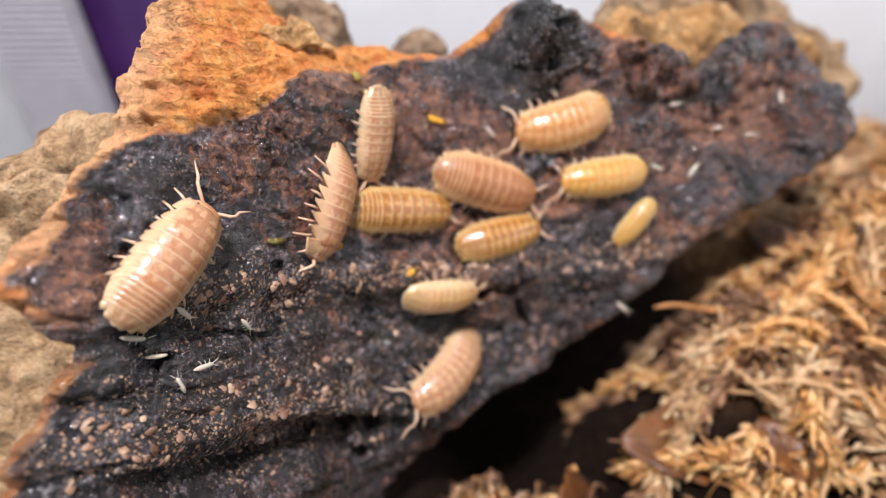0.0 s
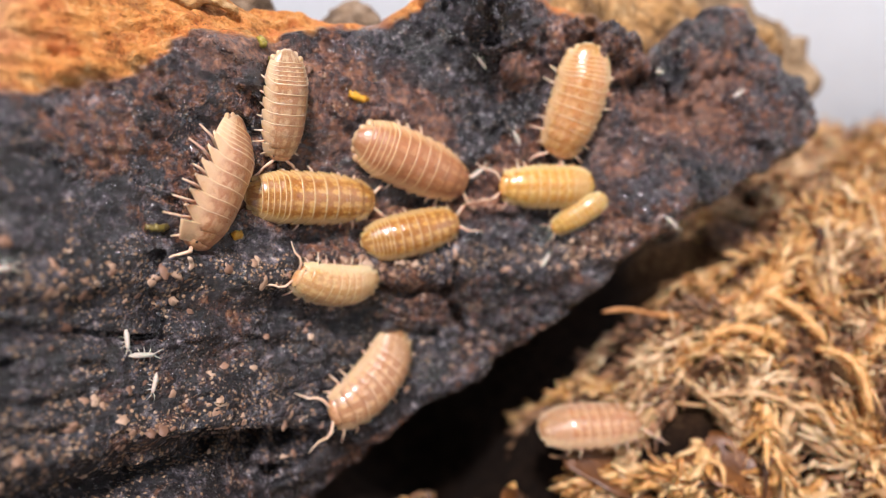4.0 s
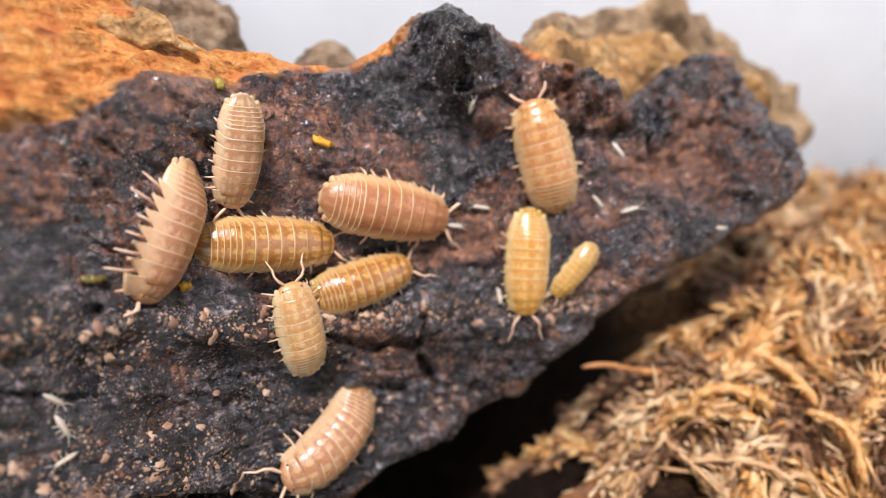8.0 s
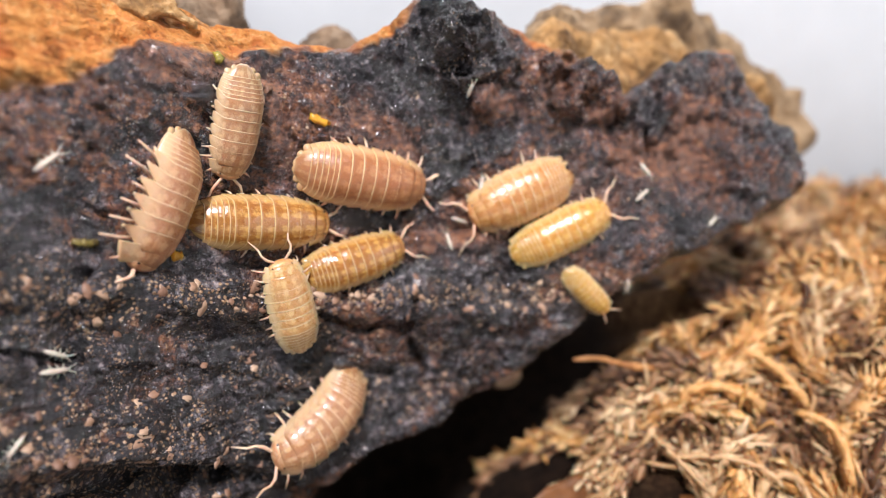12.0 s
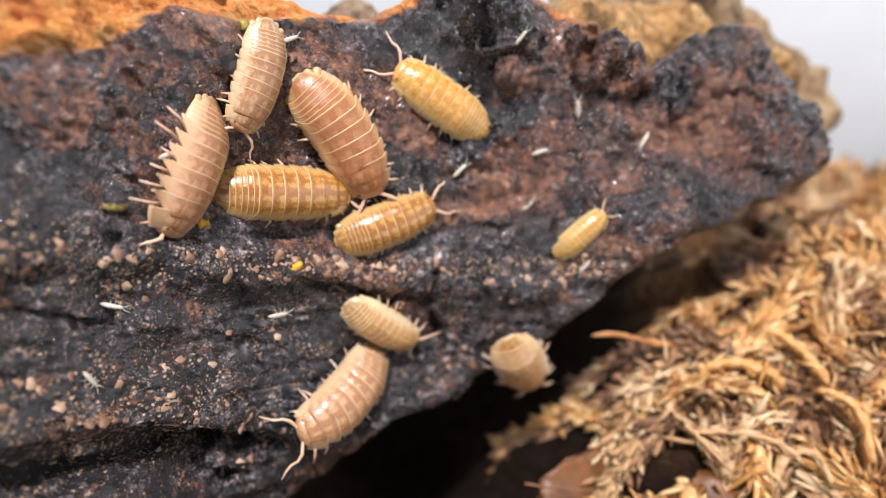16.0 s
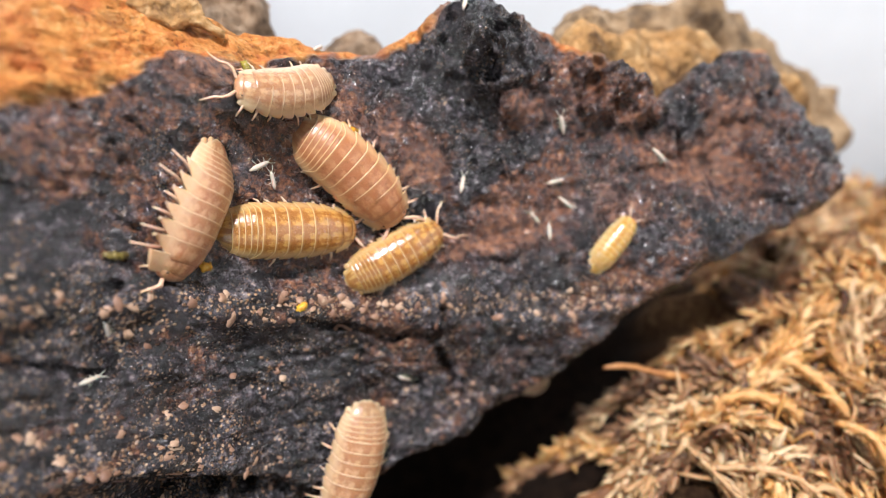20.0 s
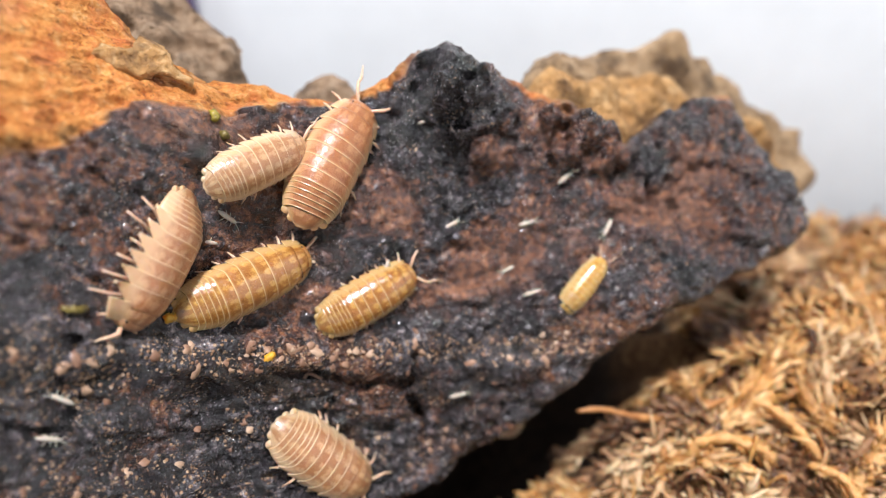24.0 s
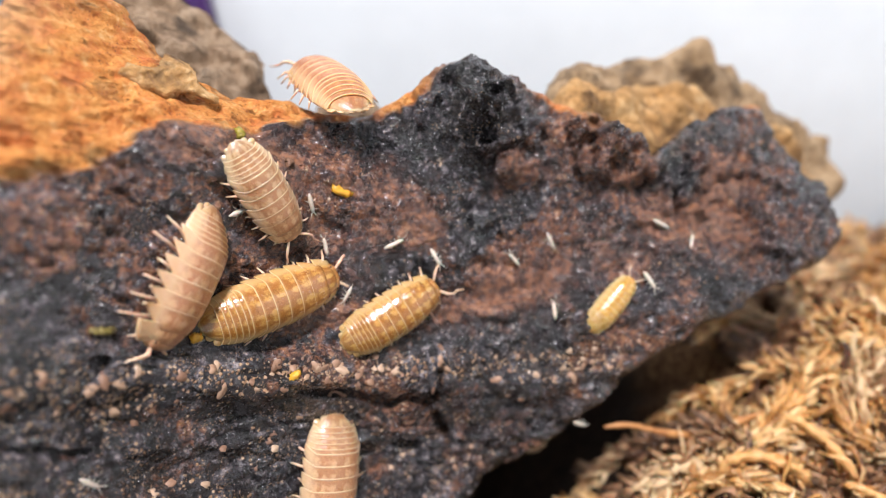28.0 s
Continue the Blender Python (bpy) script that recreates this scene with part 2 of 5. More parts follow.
MOSS_TAN = dry_moss("moss_tan", (0.17, 0.078, 0.032), (0.49, 0.290, 0.130), (0.75, 0.55, 0.33))
MOSS_GOLD = dry_moss("moss_gold", (0.22, 0.090, 0.024), (0.60, 0.300, 0.090), (0.79, 0.54, 0.27))
MOSS_BROWN = dry_moss("moss_brown", (0.045, 0.019, 0.010), (0.18, 0.09, 0.042), (0.40, 0.22, 0.11))
ROOT = plain("root_skin", (0.28, 0.10, 0.028), (0.52, 0.25, 0.085), 0.45, 0.7, 0.06)
LEAF = plain("dead_leaf", (0.045, 0.016, 0.006), (0.22, 0.085, 0.022), 0.45, 1.6, 0.15)
TUB = plain("white_plastic", (0.72, 0.765, 0.785), (0.77, 0.815, 0.835), 0.4, 6.0, 0.02)
PURPLE = plain("purple_plastic", (0.042, 0.014, 0.085), (0.07, 0.022, 0.13), 0.35, 5.0, 0.02)
GREY_CLOTH = plain("grey_ribbed_plastic", (0.42, 0.42, 0.46), (0.50, 0.50, 0.54), 0.6, 2.0, 0.05)



# ---- mesh helpers ----
def thing(name, label, category, group="", m=None):
    ob = new(name)
    ob.empty_display_size = 0.002
    ob.matrix_world = m or Matrix()
    return tagged(ob, label, category, group)


def mesh_of(name, verts, faces, material, marks=(), smooth_faces=True):
    me = bpy.data.meshes.new(name)
    me.from_pydata([tuple(v) for v in np.asarray(verts, float) * CM], [], [tuple(f) for f in faces])
    for key, values in marks:
        me.attributes.new(key, "FLOAT", "POINT").data.foreach_set("value", np.asarray(values, np.float32))
    me.polygons.foreach_set("use_smooth", np.full(len(me.polygons), smooth_faces))
    me.materials.append(material)
    me.update()
    return me


def part(name, me, parent, label=""):
    ob = new(name, me)
    ob.parent = parent
    return tagged(ob, label)


def tube(points, radii, sides=6, flat=1.0):
    """Vertices and faces of a closed, tapered tube along the points."""
    points = np.asarray(points, float)
    way = np.gradient(points, axis=0)
    way /= np.linalg.norm(way, axis=1)[:, None] + 1e-9
    side = np.cross(way, (0.21, 0.13, 0.97))
    side /= np.linalg.norm(side, axis=1)[:, None] + 1e-9
    up = np.cross(side, way)
    a = np.arange(sides) * 2 * math.pi / sides
    ring = points[:, None] + np.asarray(radii)[:, None, None] * (np.cos(a)[None, :, None] * side[:, None] + flat * np.sin(a)[None, :, None] * up[:, None])
    n = len(points)
    faces = [(i * sides + k, i * sides + (k + 1) % sides, (i + 1) * sides + (k + 1) % sides, (i + 1) * sides + k) for i in range(n - 1) for k in range(sides)]
    faces += [tuple(range(sides))[::-1], tuple((n - 1) * sides + k for k in range(sides))]
    return ring.reshape(-1, 3), faces


def fold(x, z, seed):
    """Value noise on a unit lattice, from -1 to 1."""
    i, k = np.floor(x).astype(np.int64), np.floor(z).astype(np.int64)
    u, v = x - i, z - k
    u, v = u * u * u * (u * (6 * u - 15) + 10), v * v * v * (v * (6 * v - 15) + 10)

    def rnd(a, b):
        h = (a * 374761393 + b * 668265263 + seed * 144665) & 0xFFFFFFFF
        h = ((h ^ (h >> 13)) * 1274126177) & 0xFFFFFFFF
        return ((h ^ (h >> 16)) & 0xFFFF) / 32767.5 - 1

    return (rnd(i, k) * (1 - u) + rnd(i + 1, k) * u) * (1 - v) + (rnd(i, k + 1) * (1 - u) + rnd(i + 1, k + 1) * u) * v


def crumple(x, z, size, octaves, gain=0.5, seed=1, ridged=False):
    total, amp = 0.0, 1.0
    for o in range(octaves):
        c, s = math.cos(1.1 * o + 0.3), math.sin(1.1 * o + 0.3)
        value = fold((x * c - z * s) / size + 17.3 * o, (x * s + z * c) / size - 9.1 * o, seed + o)
        total = total + amp * (1 - 2 * np.abs(value) if ridged else value)
        size, amp = size * 0.5, amp * gain
    return total


def pebbles(x, z, size, seed):
    """The distance to the nearest of scattered points, in units of size."""
    x, z = np.asarray(x, float) / size, np.asarray(z, float) / size
    i, k = np.floor(x).astype(np.int64), np.floor(z).astype(np.int64)
    best = np.full(x.shape, 9.0)
    for a in (-1, 0, 1):
        for b in (-1, 0, 1):
            h = ((i + a) * 374761393 + (k + b) * 668265263 + seed * 974711) & 0xFFFFFFFF
            h = ((h ^ (h >> 13)) * 1274126177) & 0xFFFFFFFF
            h = h ^ (h >> 16)
            best = np.minimum(best, np.hypot(i + a + (h & 0xFF) / 255 - x, k + b + ((h >> 8) & 0xFF) / 255 - z))
    return best


def groove(x, z, path, wide):
    """One along a crooked crack, falling to nothing at its sides."""
    x, z = x + 0.04 * crumple(x, z, 0.2, 2, 0.5, 201), z + 0.04 * crumple(x, z, 0.2, 2, 0.5, 203)
    best = np.full(np.shape(x), 9.0)
    for (ax, az), (bx, bz) in zip(path, path[1:]):
        t = np.clip(((x - ax) * (bx - ax) + (z - az) * (bz - az)) / ((bx - ax) ** 2 + (bz - az) ** 2), 0, 1)
        best = np.minimum(best, np.hypot(x - ax - t * (bx - ax), z - az - t * (bz - az)))
    return np.exp(-(best / wide) ** 2)


def inside(x, z, outline):
    """The distance to the outline, positive inside."""
    best, odd = np.full(x.shape, 1e9), np.zeros(x.shape, bool)
    for (ax, az), (bx, bz) in zip(outline, outline[1:] + outline[:1]):
        t = np.clip(((x - ax) * (bx - ax) + (z - az) * (bz - az)) / ((bx - ax) ** 2 + (bz - az) ** 2), 0, 1)
        best = np.minimum(best, np.hypot(x - ax - t * (bx - ax), z - az - t * (bz - az)))
        if az != bz:
            odd ^= ((az > z) != (bz > z)) & (x < (bx - ax) * (z - az) / (bz - az) + ax)
    return np.where(odd, best, -best)


def sheet(x, z, y, keep, flip):
    """A grid's vertices and faces, of the cells that are kept."""
    rows, cols = x.shape
    cell = keep[:-1, :-1] | keep[1:, :-1] | keep[:-1, 1:] | keep[1:, 1:]
    used = np.zeros(x.shape, bool)
    for a, b in ((0, 0), (1, 0), (0, 1), (1, 1)):
        used[a:rows - 1 + a, b:cols - 1 + b] |= cell
    number = np.cumsum(used.ravel()).reshape(used.shape) - 1
    r, c = np.nonzero(cell)
    quads = np.stack([number[r, c], number[r, c + 1], number[r + 1, c + 1], number[r + 1, c]], 1)
    return np.stack([x[used], y[used], z[used]], 1), quads[:, ::-1] if flip else quads, used


def slab(name, outline, depth, thick, cell, lip, material, marks=None, ragged=0.05, seed=3):
    """A closed piece of bark: a crumpled face, edges rounded over by the lip, and a rougher back."""
    xs, zs = [p[0] for p in outline], [p[1] for p in outline]
    verts, faces, values = [], [], []
    for back in (False, True):
        step = cell * (3 if back else 1)
        x, z = np.meshgrid(np.arange(min(xs) - 0.1, max(xs) + 0.1, step), np.arange(min(zs) - 0.1, max(zs) + 0.1, step))
        d = inside(x, z, outline) + ragged * crumple(x, z, 0.35, 3, seed=seed + 40)
        gz, gx = np.gradient(d, step)
        off = np.where(d < 0, np.clip(-d, 0, step) / np.maximum(np.hypot(gx, gz), 0.5), 0)
        x, z = x + off * gx, z + off * gz
        e = np.clip(d, 0, None)
        if back:
            y = depth(x, z) + lip + (thick - lip) * np.sqrt(np.clip(e / (2.5 * thick), 0, 1)) + 0.05 * crumple(x, z, 0.6, 3, seed=seed)
            y = np.where(e > 0, y, depth(x, z) + lip)
        else:
            q = np.clip(1 - e / lip, 0, 1)
            y = depth(x, z) + lip * (1 - np.sqrt(np.clip(1 - q * q, 0, 1)))
        v, f, used = sheet(x, z, y, d > 0, back)
        faces.append(f + sum(len(w) for w in verts))
        verts.append(v)
        if marks:
            values.append([a[used] for a in marks(x, z, e)])
    me = mesh_of(name, np.concatenate(verts), np.concatenate(faces), material)
    if marks:
        for n, key in enumerate(("rind", "rust", "fleck")):
            me.attributes.new(key, "FLOAT", "POINT").data.foreach_set("value", np.concatenate([v[n] for v in values]).astype(np.float32))
    return me


# ---- the bark's shape: x along the slab, z up its face, face(x, z) the depth of the face, in centimetres ----
def smooth(a, b, v):
    s = np.clip((v - a) / (b - a), 0, 1)
    return s * s * (3 - 2 * s)


def hill(x, z, cx, cz, rx, rz, turn=0.0):
    c, s = math.cos(math.radians(turn)), math.sin(math.radians(turn))
    u, v = (x - cx) * c + (z - cz) * s, (z - cz) * c - (x - cx) * s
    return np.exp(-(u / rx) ** 2 - (v / rz) ** 2)


def face(x, z):
    x, z = np.asarray(x, float), np.asarray(z, float)
    m = np.clip(x, -2.0, 5.4)
    y = 6.716 + 0.573 * m - 0.194 * m**2 + 0.022 * m**3 - 0.287 * z + 0.062 * z**2 - 0.089 * m * z + 0.04 * m * m * z
    y = y + 0.85 * (x - m)
    y = y + 0.45 * hill(x, z, -0.75, 2.45, 0.9, 0.45)          # the rim falls back
    y = y - 0.20 * hill(x, z, -1.0, 1.35, 0.7, 0.28, 12)       # the black brow under the orange rind
    y = y + 0.22 * hill(x, z, -0.55, 0.75, 0.55, 0.55)         # the sheltered hollow
    y = y - 0.14 * hill(x, z, -0.3, -0.2, 2.0, 0.22, 4)        # the speckled ledge
    y = y - 0.30 * hill(x, z, 1.05, 2.15, 0.5, 0.4)            # the black knob on the ridge
    y = y + 0.22 * hill(x, z, 1.2, 1.45, 0.5, 0.35)            # the pit under the knob
    y = y - 0.20 * hill(x, z, 2.3, 2.2, 0.45, 0.35)
    y = y + 0.15 * hill(x, z, 3.3, 1.9, 0.35, 0.5)
    return y


SLAB = [(-2.75, -0.2), (-2.6, 0.24), (-2.4, 0.64), (-2.3, 1.0), (-2.34, 1.25), (-2.24, 1.55), (-2.2, 2.1), (-2.1, 2.6), (-1.75, 2.5), (-1.6, 2.22),
        (-1.1, 1.97), (-0.67, 2.06), (-0.09, 2.03), (0.22, 2.27), (0.85, 2.68), (1.2, 2.5), (1.5, 2.47), (1.85, 2.4), (2.15, 2.26), (2.4, 2.16), (2.55, 1.98), (2.9, 2.23),
        (3.4, 2.7), (3.85, 2.88), (4.15, 2.68), (4.45, 2.34), (4.98, 1.86), (4.92, 1.42), (4.13, 1.0), (3.5, 0.67), (2.72, 0.08), (2.0, -0.62), (1.24, -1.25), (0.43, -1.65),
        (-0.23, -2.3), (-0.71, -2.6), (-1.2, -4.2), (-2.3, -4.4), (-2.75, -1.7), (-2.62, -1.2), (-2.5, -0.75), (-2.6, -0.45)]


def rind_line(x):
    return np.interp(x, [-2.75, -2.31, -2.0, -1.55, -1.0, -0.5, -0.14, 0.1, 0.8], [0.25, 0.68, 0.90, 1.23, 1.66, 1.91, 2.08, 2.25, 2.9])


def relief(x, z):
    x, z = np.asarray(x, float), np.asarray(z, float)
    y = face(x, z)
    wx, wz = x + 0.10 * crumple(x, z, 0.3, 2, 0.5, 5), z + 0.10 * crumple(x, z, 0.3, 2, 0.5, 9)
    rind = smooth(-0.1, 0.1, z - rind_line(x))
    low = smooth(-0.25, -0.6, z)
    lumps = 1 - 0.75 * rind - 0.45 * low + 0.9 * smooth(-0.9, -1.4, z)
    y = y + 0.07 * crumple(x, z, 0.8, 3, 0.5, 11)
    y = y - lumps * (0.15 * (1 - pebbles(wx, wz, 0.55, 3) ** 2) + 0.060 * (1 - pebbles(wx, wz, 0.21, 7) ** 2) + 0.012 * (1 - pebbles(wx, wz, 0.08, 13) ** 2))
    y = y + 0.07
    y = y + (1 - rind) * 0.035 * crumple(x * 0.75 + 0.2 * z, z - 0.25 * x + 0.06 * crumple(x, z, 0.5, 2, 0.5, 43), 0.24, 4, 0.6, 41, True)
    kx, kz = x + 0.13 * crumple(x, z, 0.22, 3, 0.6, 105), z + 0.13 * crumple(x, z, 0.22, 3, 0.6, 109)
    for cx, cz, r, h in ((2.2, 2.03, 0.26, 0.32), (2.92, 1.75, 0.18, 0.2), (0.8, 2.35, 0.34, 0.22), (1.2, 2.2, 0.24, 0.2), (3.3, 2.3, 0.35, 0.22), (4.2, 1.75, 0.42, 0.25), (-1.75, 0.95, 0.3, 0.16), (-1.1, 1.35, 0.3, 0.14), (-1.2, 0.62, 0.2, 0.14), (-2.05, 0.25, 0.25, 0.15)):
        y = y - h * np.sqrt(np.clip(1 - ((kx - cx) ** 2 + (kz - cz) ** 2) / (2.2 * r * r), 0, 1)) * (0.75 + 0.25 * crumple(x, z, 0.12, 3, 0.6, 111))
    # the glossy black beads by the pit
    bx, bz = x + 0.035 * crumple(x, z, 0.1, 2, 0.6, 115), z + 0.035 * crumple(x, z, 0.1, 2, 0.6, 119)
    for cx, cz, r, h in ((1.08, 1.29, 0.13, 0.13), (1.24, 1.38, 0.10, 0.11), (1.46, 1.43, 0.14, 0.15), (1.30, 1.22, 0.10, 0.09), (1.0, 1.08, 0.13, 0.11), (0.88, 0.92, 0.12, 0.10), (1.12, 0.95, 0.09, 0.07), (1.27, 1.72, 0.13, 0.12), (0.86, 1.22, 0.09, 0.07)):
        y = y - h * np.sqrt(np.clip(1 - ((bx - cx) ** 2 + (bz - cz) ** 2) / (r * r), 0, 1)) * (0.85 + 0.15 * crumple(x, z, 0.05, 2, 0.6, 121))
    # folds of the lower face and strata of the rim
    y = y + low * 0.06 * crumple(x * 0.45 + 0.2 * z, z * 1.1 - 0.15 * x, 0.26, 4, 0.58, 31, True)
    y = y + smooth(-1.2, -1.6, z) * 0.15 * np.tanh(3 * crumple(x * 0.6, z * 1.1 + 0.25 * x, 0.6, 2, 0.5, 35))
    y = y + rind * (0.035 * crumple(x * 0.5 + 0.3 * z, z - 0.4 * x, 0.35, 4, 0.6, 61, True) + 0.05 * crumple(x, z, 0.25, 4, 0.65, 67) + 0.02 * pebbles(x, z, 0.06, 19))
    for path, wide, deep in (([(-1.36, -0.1), (-1.44, -0.33), (-1.45, -0.51), (-1.42, -0.7)], 0.035, 0.16), ([(-1.98, -0.59), (-1.73, -0.67), (-1.45, -0.70)], 0.03, 0.14), ([(-2.2, -0.6), (-2.05, -0.95)], 0.04, 0.14),
                             ([(-0.3, -0.34), (0.0, -0.33), (0.3, -0.38), (0.6, -0.40), (0.79, -0.33), (0.82, -0.1)], 0.035, 0.16), ([(0.72, -0.48), (0.80, -0.57), (0.88, -0.68)], 0.03, 0.2),
                             ([(-1.36, -1.60), (-1.2, -1.66), (-1.0, -1.68), (-0.87, -1.74)], 0.09, 0.5), ([(-2.1, -1.62), (-1.84, -1.76), (-1.57, -1.76), (-1.4, -1.72)], 0.08, 0.45), ([(-1.12, -1.7), (-1.08, -1.95), (-0.9, -2.05)], 0.07, 0.4), ([(-2.45, -1.05), (-2.2, -1.0), (-2.0, -0.8)], 0.05, 0.2), ([(2.95, 1.35), (2.85, 1.7), (3.05, 1.95)], 0.05, 0.12), ([(0.9, -0.7), (0.95, -0.95)], 0.02, 0.1)):
        y = y + deep * groove(x, z, path, wide)
    return y + 0.008 * crumple(x, z, 0.07, 2, 0.6, 51)


def slab_marks(x, z, e):
    wob = 0.06 * crumple(x, z, 0.35, 4, 0.6, 71)
    rind = smooth(-0.03, 0.05, z - rind_line(x) + 0.12 + wob)
    rind = np.maximum(rind, smooth(0.03, -0.03, e - 0.16 + wob) * smooth(-2.0, -2.2, x) * smooth(-0.6, -0.3, z))
    rind = np.maximum(rind, smooth(0.03, -0.03, e - 0.14 + wob) * (hill(x, z, 0.3, 2.2, 0.35, 0.4) + 0.9 * hill(x, z, 1.7, 2.3, 0.3, 0.3)))
    rind = np.maximum(rind, smooth(0.03, -0.03, e - 0.15 + wob) * smooth(-2.2, -2.4, x) * smooth(-0.7, -0.9, z) * 0.6)
    rust = np.zeros_like(x)
    for cx, cz, rx, rz, h in ((-1.7, 0.5, 0.25, 0.15, 0.5), (-1.5, 0.76, 0.3, 0.2, 0.7), (-0.3, 0.95, 0.35, 0.5, 0.7), (0.3, 1.36, 0.35, 0.2, 0.7), (0.5, 1.0, 0.35, 0.25, 0.8), (1.3, 1.74, 0.25, 0.2, 0.9), (1.22, 1.0, 0.2, 0.25, 0.8), (1.25, 0.62, 0.3, 0.2, 1.0),
                              (0.9, 0.49, 0.3, 0.12, 0.8), (-0.1, 0.31, 0.8, 0.10, 0.9), (2.81, 1.37, 0.35, 0.3, 0.6), (3.35, 2.04, 0.4, 0.4, 0.6), (2.0, 1.1, 0.5, 0.35, 0.5), (-2.35, -0.3, 0.2, 0.5, 0.9), (-0.9, 1.55, 0.3, 0.15, 0.9), (-0.55, 1.45, 0.3, 0.2, 0.6), (-1.35, 1.10, 0.22, 0.12, 1.0), (-1.1, 1.32, 0.2, 0.12, 0.9), (1.8, 2.0, 0.3, 0.2, 0.6), (2.4, 0.9, 0.3, 0.2, 0.5), (3.1, 1.6, 0.45, 0.35, 0.9), (3.7, 1.3, 0.4, 0.25, 0.6), (2.2, 1.75, 0.4, 0.2, 0.7), (1.62, 0.75, 0.25, 0.2, 0.7)):
        rust = rust + h * hill(x, z, cx, cz, rx, rz)
    for cx, cz, r in ((1.1, 1.29, 0.14), (1.47, 1.43, 0.15), (1.0, 1.05, 0.2), (0.9, 2.3, 0.5), (2.92, 1.75, 0.2), (0.55, 0.75, 0.2)):
        rust = rust - 1.0 * hill(x, z, cx, cz, r, r)
    rust = rust - 1.2 * hill(x, z, -1.6, -1.2, 1.0, 0.7) - 0.6 * hill(x, z, -1.55, 0.85, 0.55, 0.4) - 0.4 * hill(x, z, -1.5, 0.2, 0.5, 0.3)
    fleck = 1.0 * hill(x, z, 0.2, -0.12, 2.0, 0.13, 5) + 1.0 * hill(x, z, -1.3, -1.5, 0.8, 0.4, -12) + 0.35 * hill(x, z, 0.0, -0.8, 2.0, 0.6) + 1.0 * hill(x, z, -2.15, -1.35, 0.3, 0.2, -25)
    fleck = fleck + 0.9 * hill(x, z, 2.2, 0.12, 0.4, 0.14, 20) + 0.8 * hill(x, z, -1.5, -0.35, 0.3, 0.2) + 0.5 * hill(x, z, -1.9, -0.35, 0.3, 0.3)
    fleck = fleck + 0.9 * smooth(-1.85, -2.25, x) * smooth(-0.3, 0.0, z) * rind
    return rind, np.clip(rust, -0.6, 1.2), np.clip(fleck, 0, 1.1)


# ---- the bark ----
bark = thing("cork_bark", "charred black slab of cork bark with an orange broken rim", "bark", m=BASE)
slab_face = part("charred_slab", slab("charred_slab", SLAB, relief, 0.55, 0.0155, 0.16, CHAR, slab_marks), bark)
right_ridge = [(1.6, 1.9), (1.55, 2.47), (1.9, 2.72), (2.15, 2.68), (2.61, 2.98), (3.13, 3.12), (3.7, 3.16), (3.95, 3.0), (4.43, 3.02), (5.14, 2.84), (5.5, 2.7), (5.7, 2.45), (5.34, 2.2), (4.9, 1.9), (3.6, 2.0), (2.8, 1.7)]
part("back_ridge", slab("back_ridge", right_ridge, lambda x, z: np.maximum(7.4 + 0.6 * (x - 2.4), face(x, z) + 0.25) + 0.15 * crumple(x, z, 0.6, 4, 0.55, 91) - 0.2 * (1 - pebbles(x, z, 0.4, 29)), 0.5, 0.02, 0.2, OCHRE_BARK), bark, "golden ochre broken back layer of the bark")
far_ridge = [(1.65, 2.2), (1.69, 2.74), (1.77, 3.05), (2.23, 3.22), (2.66, 3.52), (3.3, 3.76), (3.64, 4.05), (3.8, 3.98), (3.92, 3.78), (4.51, 3.84), (4.63, 3.62), (5.26, 3.4), (5.96, 3.34), (6.1, 3.0), (6.34, 2.69), (5.9, 2.3), (5.2, 1.6), (3.0, 1.8)]
part("back_ridge", slab("back_ridge", far_ridge, lambda x, z: 7.8 + 0.6 * (x - 2.4) + 0.15 * crumple(x, z, 0.8, 4, 0.55, 93) - 0.25 * (1 - pebbles(x, z, 0.6, 33)), 0.6, 0.024, 0.25, TAN_BARK), bark, "tan and brown outer layer of the bark")
chip = [(-1.6, 1.84), (-1.55, 1.95), (-1.42, 1.99), (-1.39, 2.13), (-1.28, 2.08), (-1.16, 1.92), (-1.08, 1.86), (-1.3, 1.76), (-1.46, 1.78)]
part("bark_chip", slab("bark_chip", chip, lambda x, z: face(x, z) - 0.10 - 0.25 * (z - 1.85) + 0.06 * crumple(x, z, 0.2, 4, 0.6, 77), 0.13, 0.012, 0.05, OCHRE_BARK), bark, "loose tan chip on the orange rim")
left_ridge = [(-3.0, 1.6), (-3.1, 2.4), (-3.0, 3.5), (-2.4, 3.75), (-2.07, 3.33), (-1.8, 3.22), (-1.52, 3.08), (-1.32, 2.88), (-1.12, 2.57), (-1.0, 2.3), (-1.0, 1.9), (-1.5, 1.6)]
part("back_ridge", slab("back_ridge", left_ridge, lambda x, z: 7.25 + 0.2 * (x + 1.5) + 0.22 * crumple(x, z, 0.5, 4, 0.55, 95) - 0.5 * (1 - pebbles(x, z, 0.5, 37)), 0.6, 0.022, 0.25, GREY_BARK), bark, "grey weathered back layer of the bark")
knob = [(-0.75, 1.9), (-0.7, 2.55), (-0.45, 2.74), (-0.2, 2.72), (-0.05, 2.5), (0.0, 1.9)]
part("back_ridge", slab("back_ridge", knob, lambda x, z: 7.4 + 0.1 * crumple(x, z, 0.4, 3, 0.55, 97), 0.4, 0.04, 0.18, GREY_BARK), bark, "small tan knob behind the bark's rim")

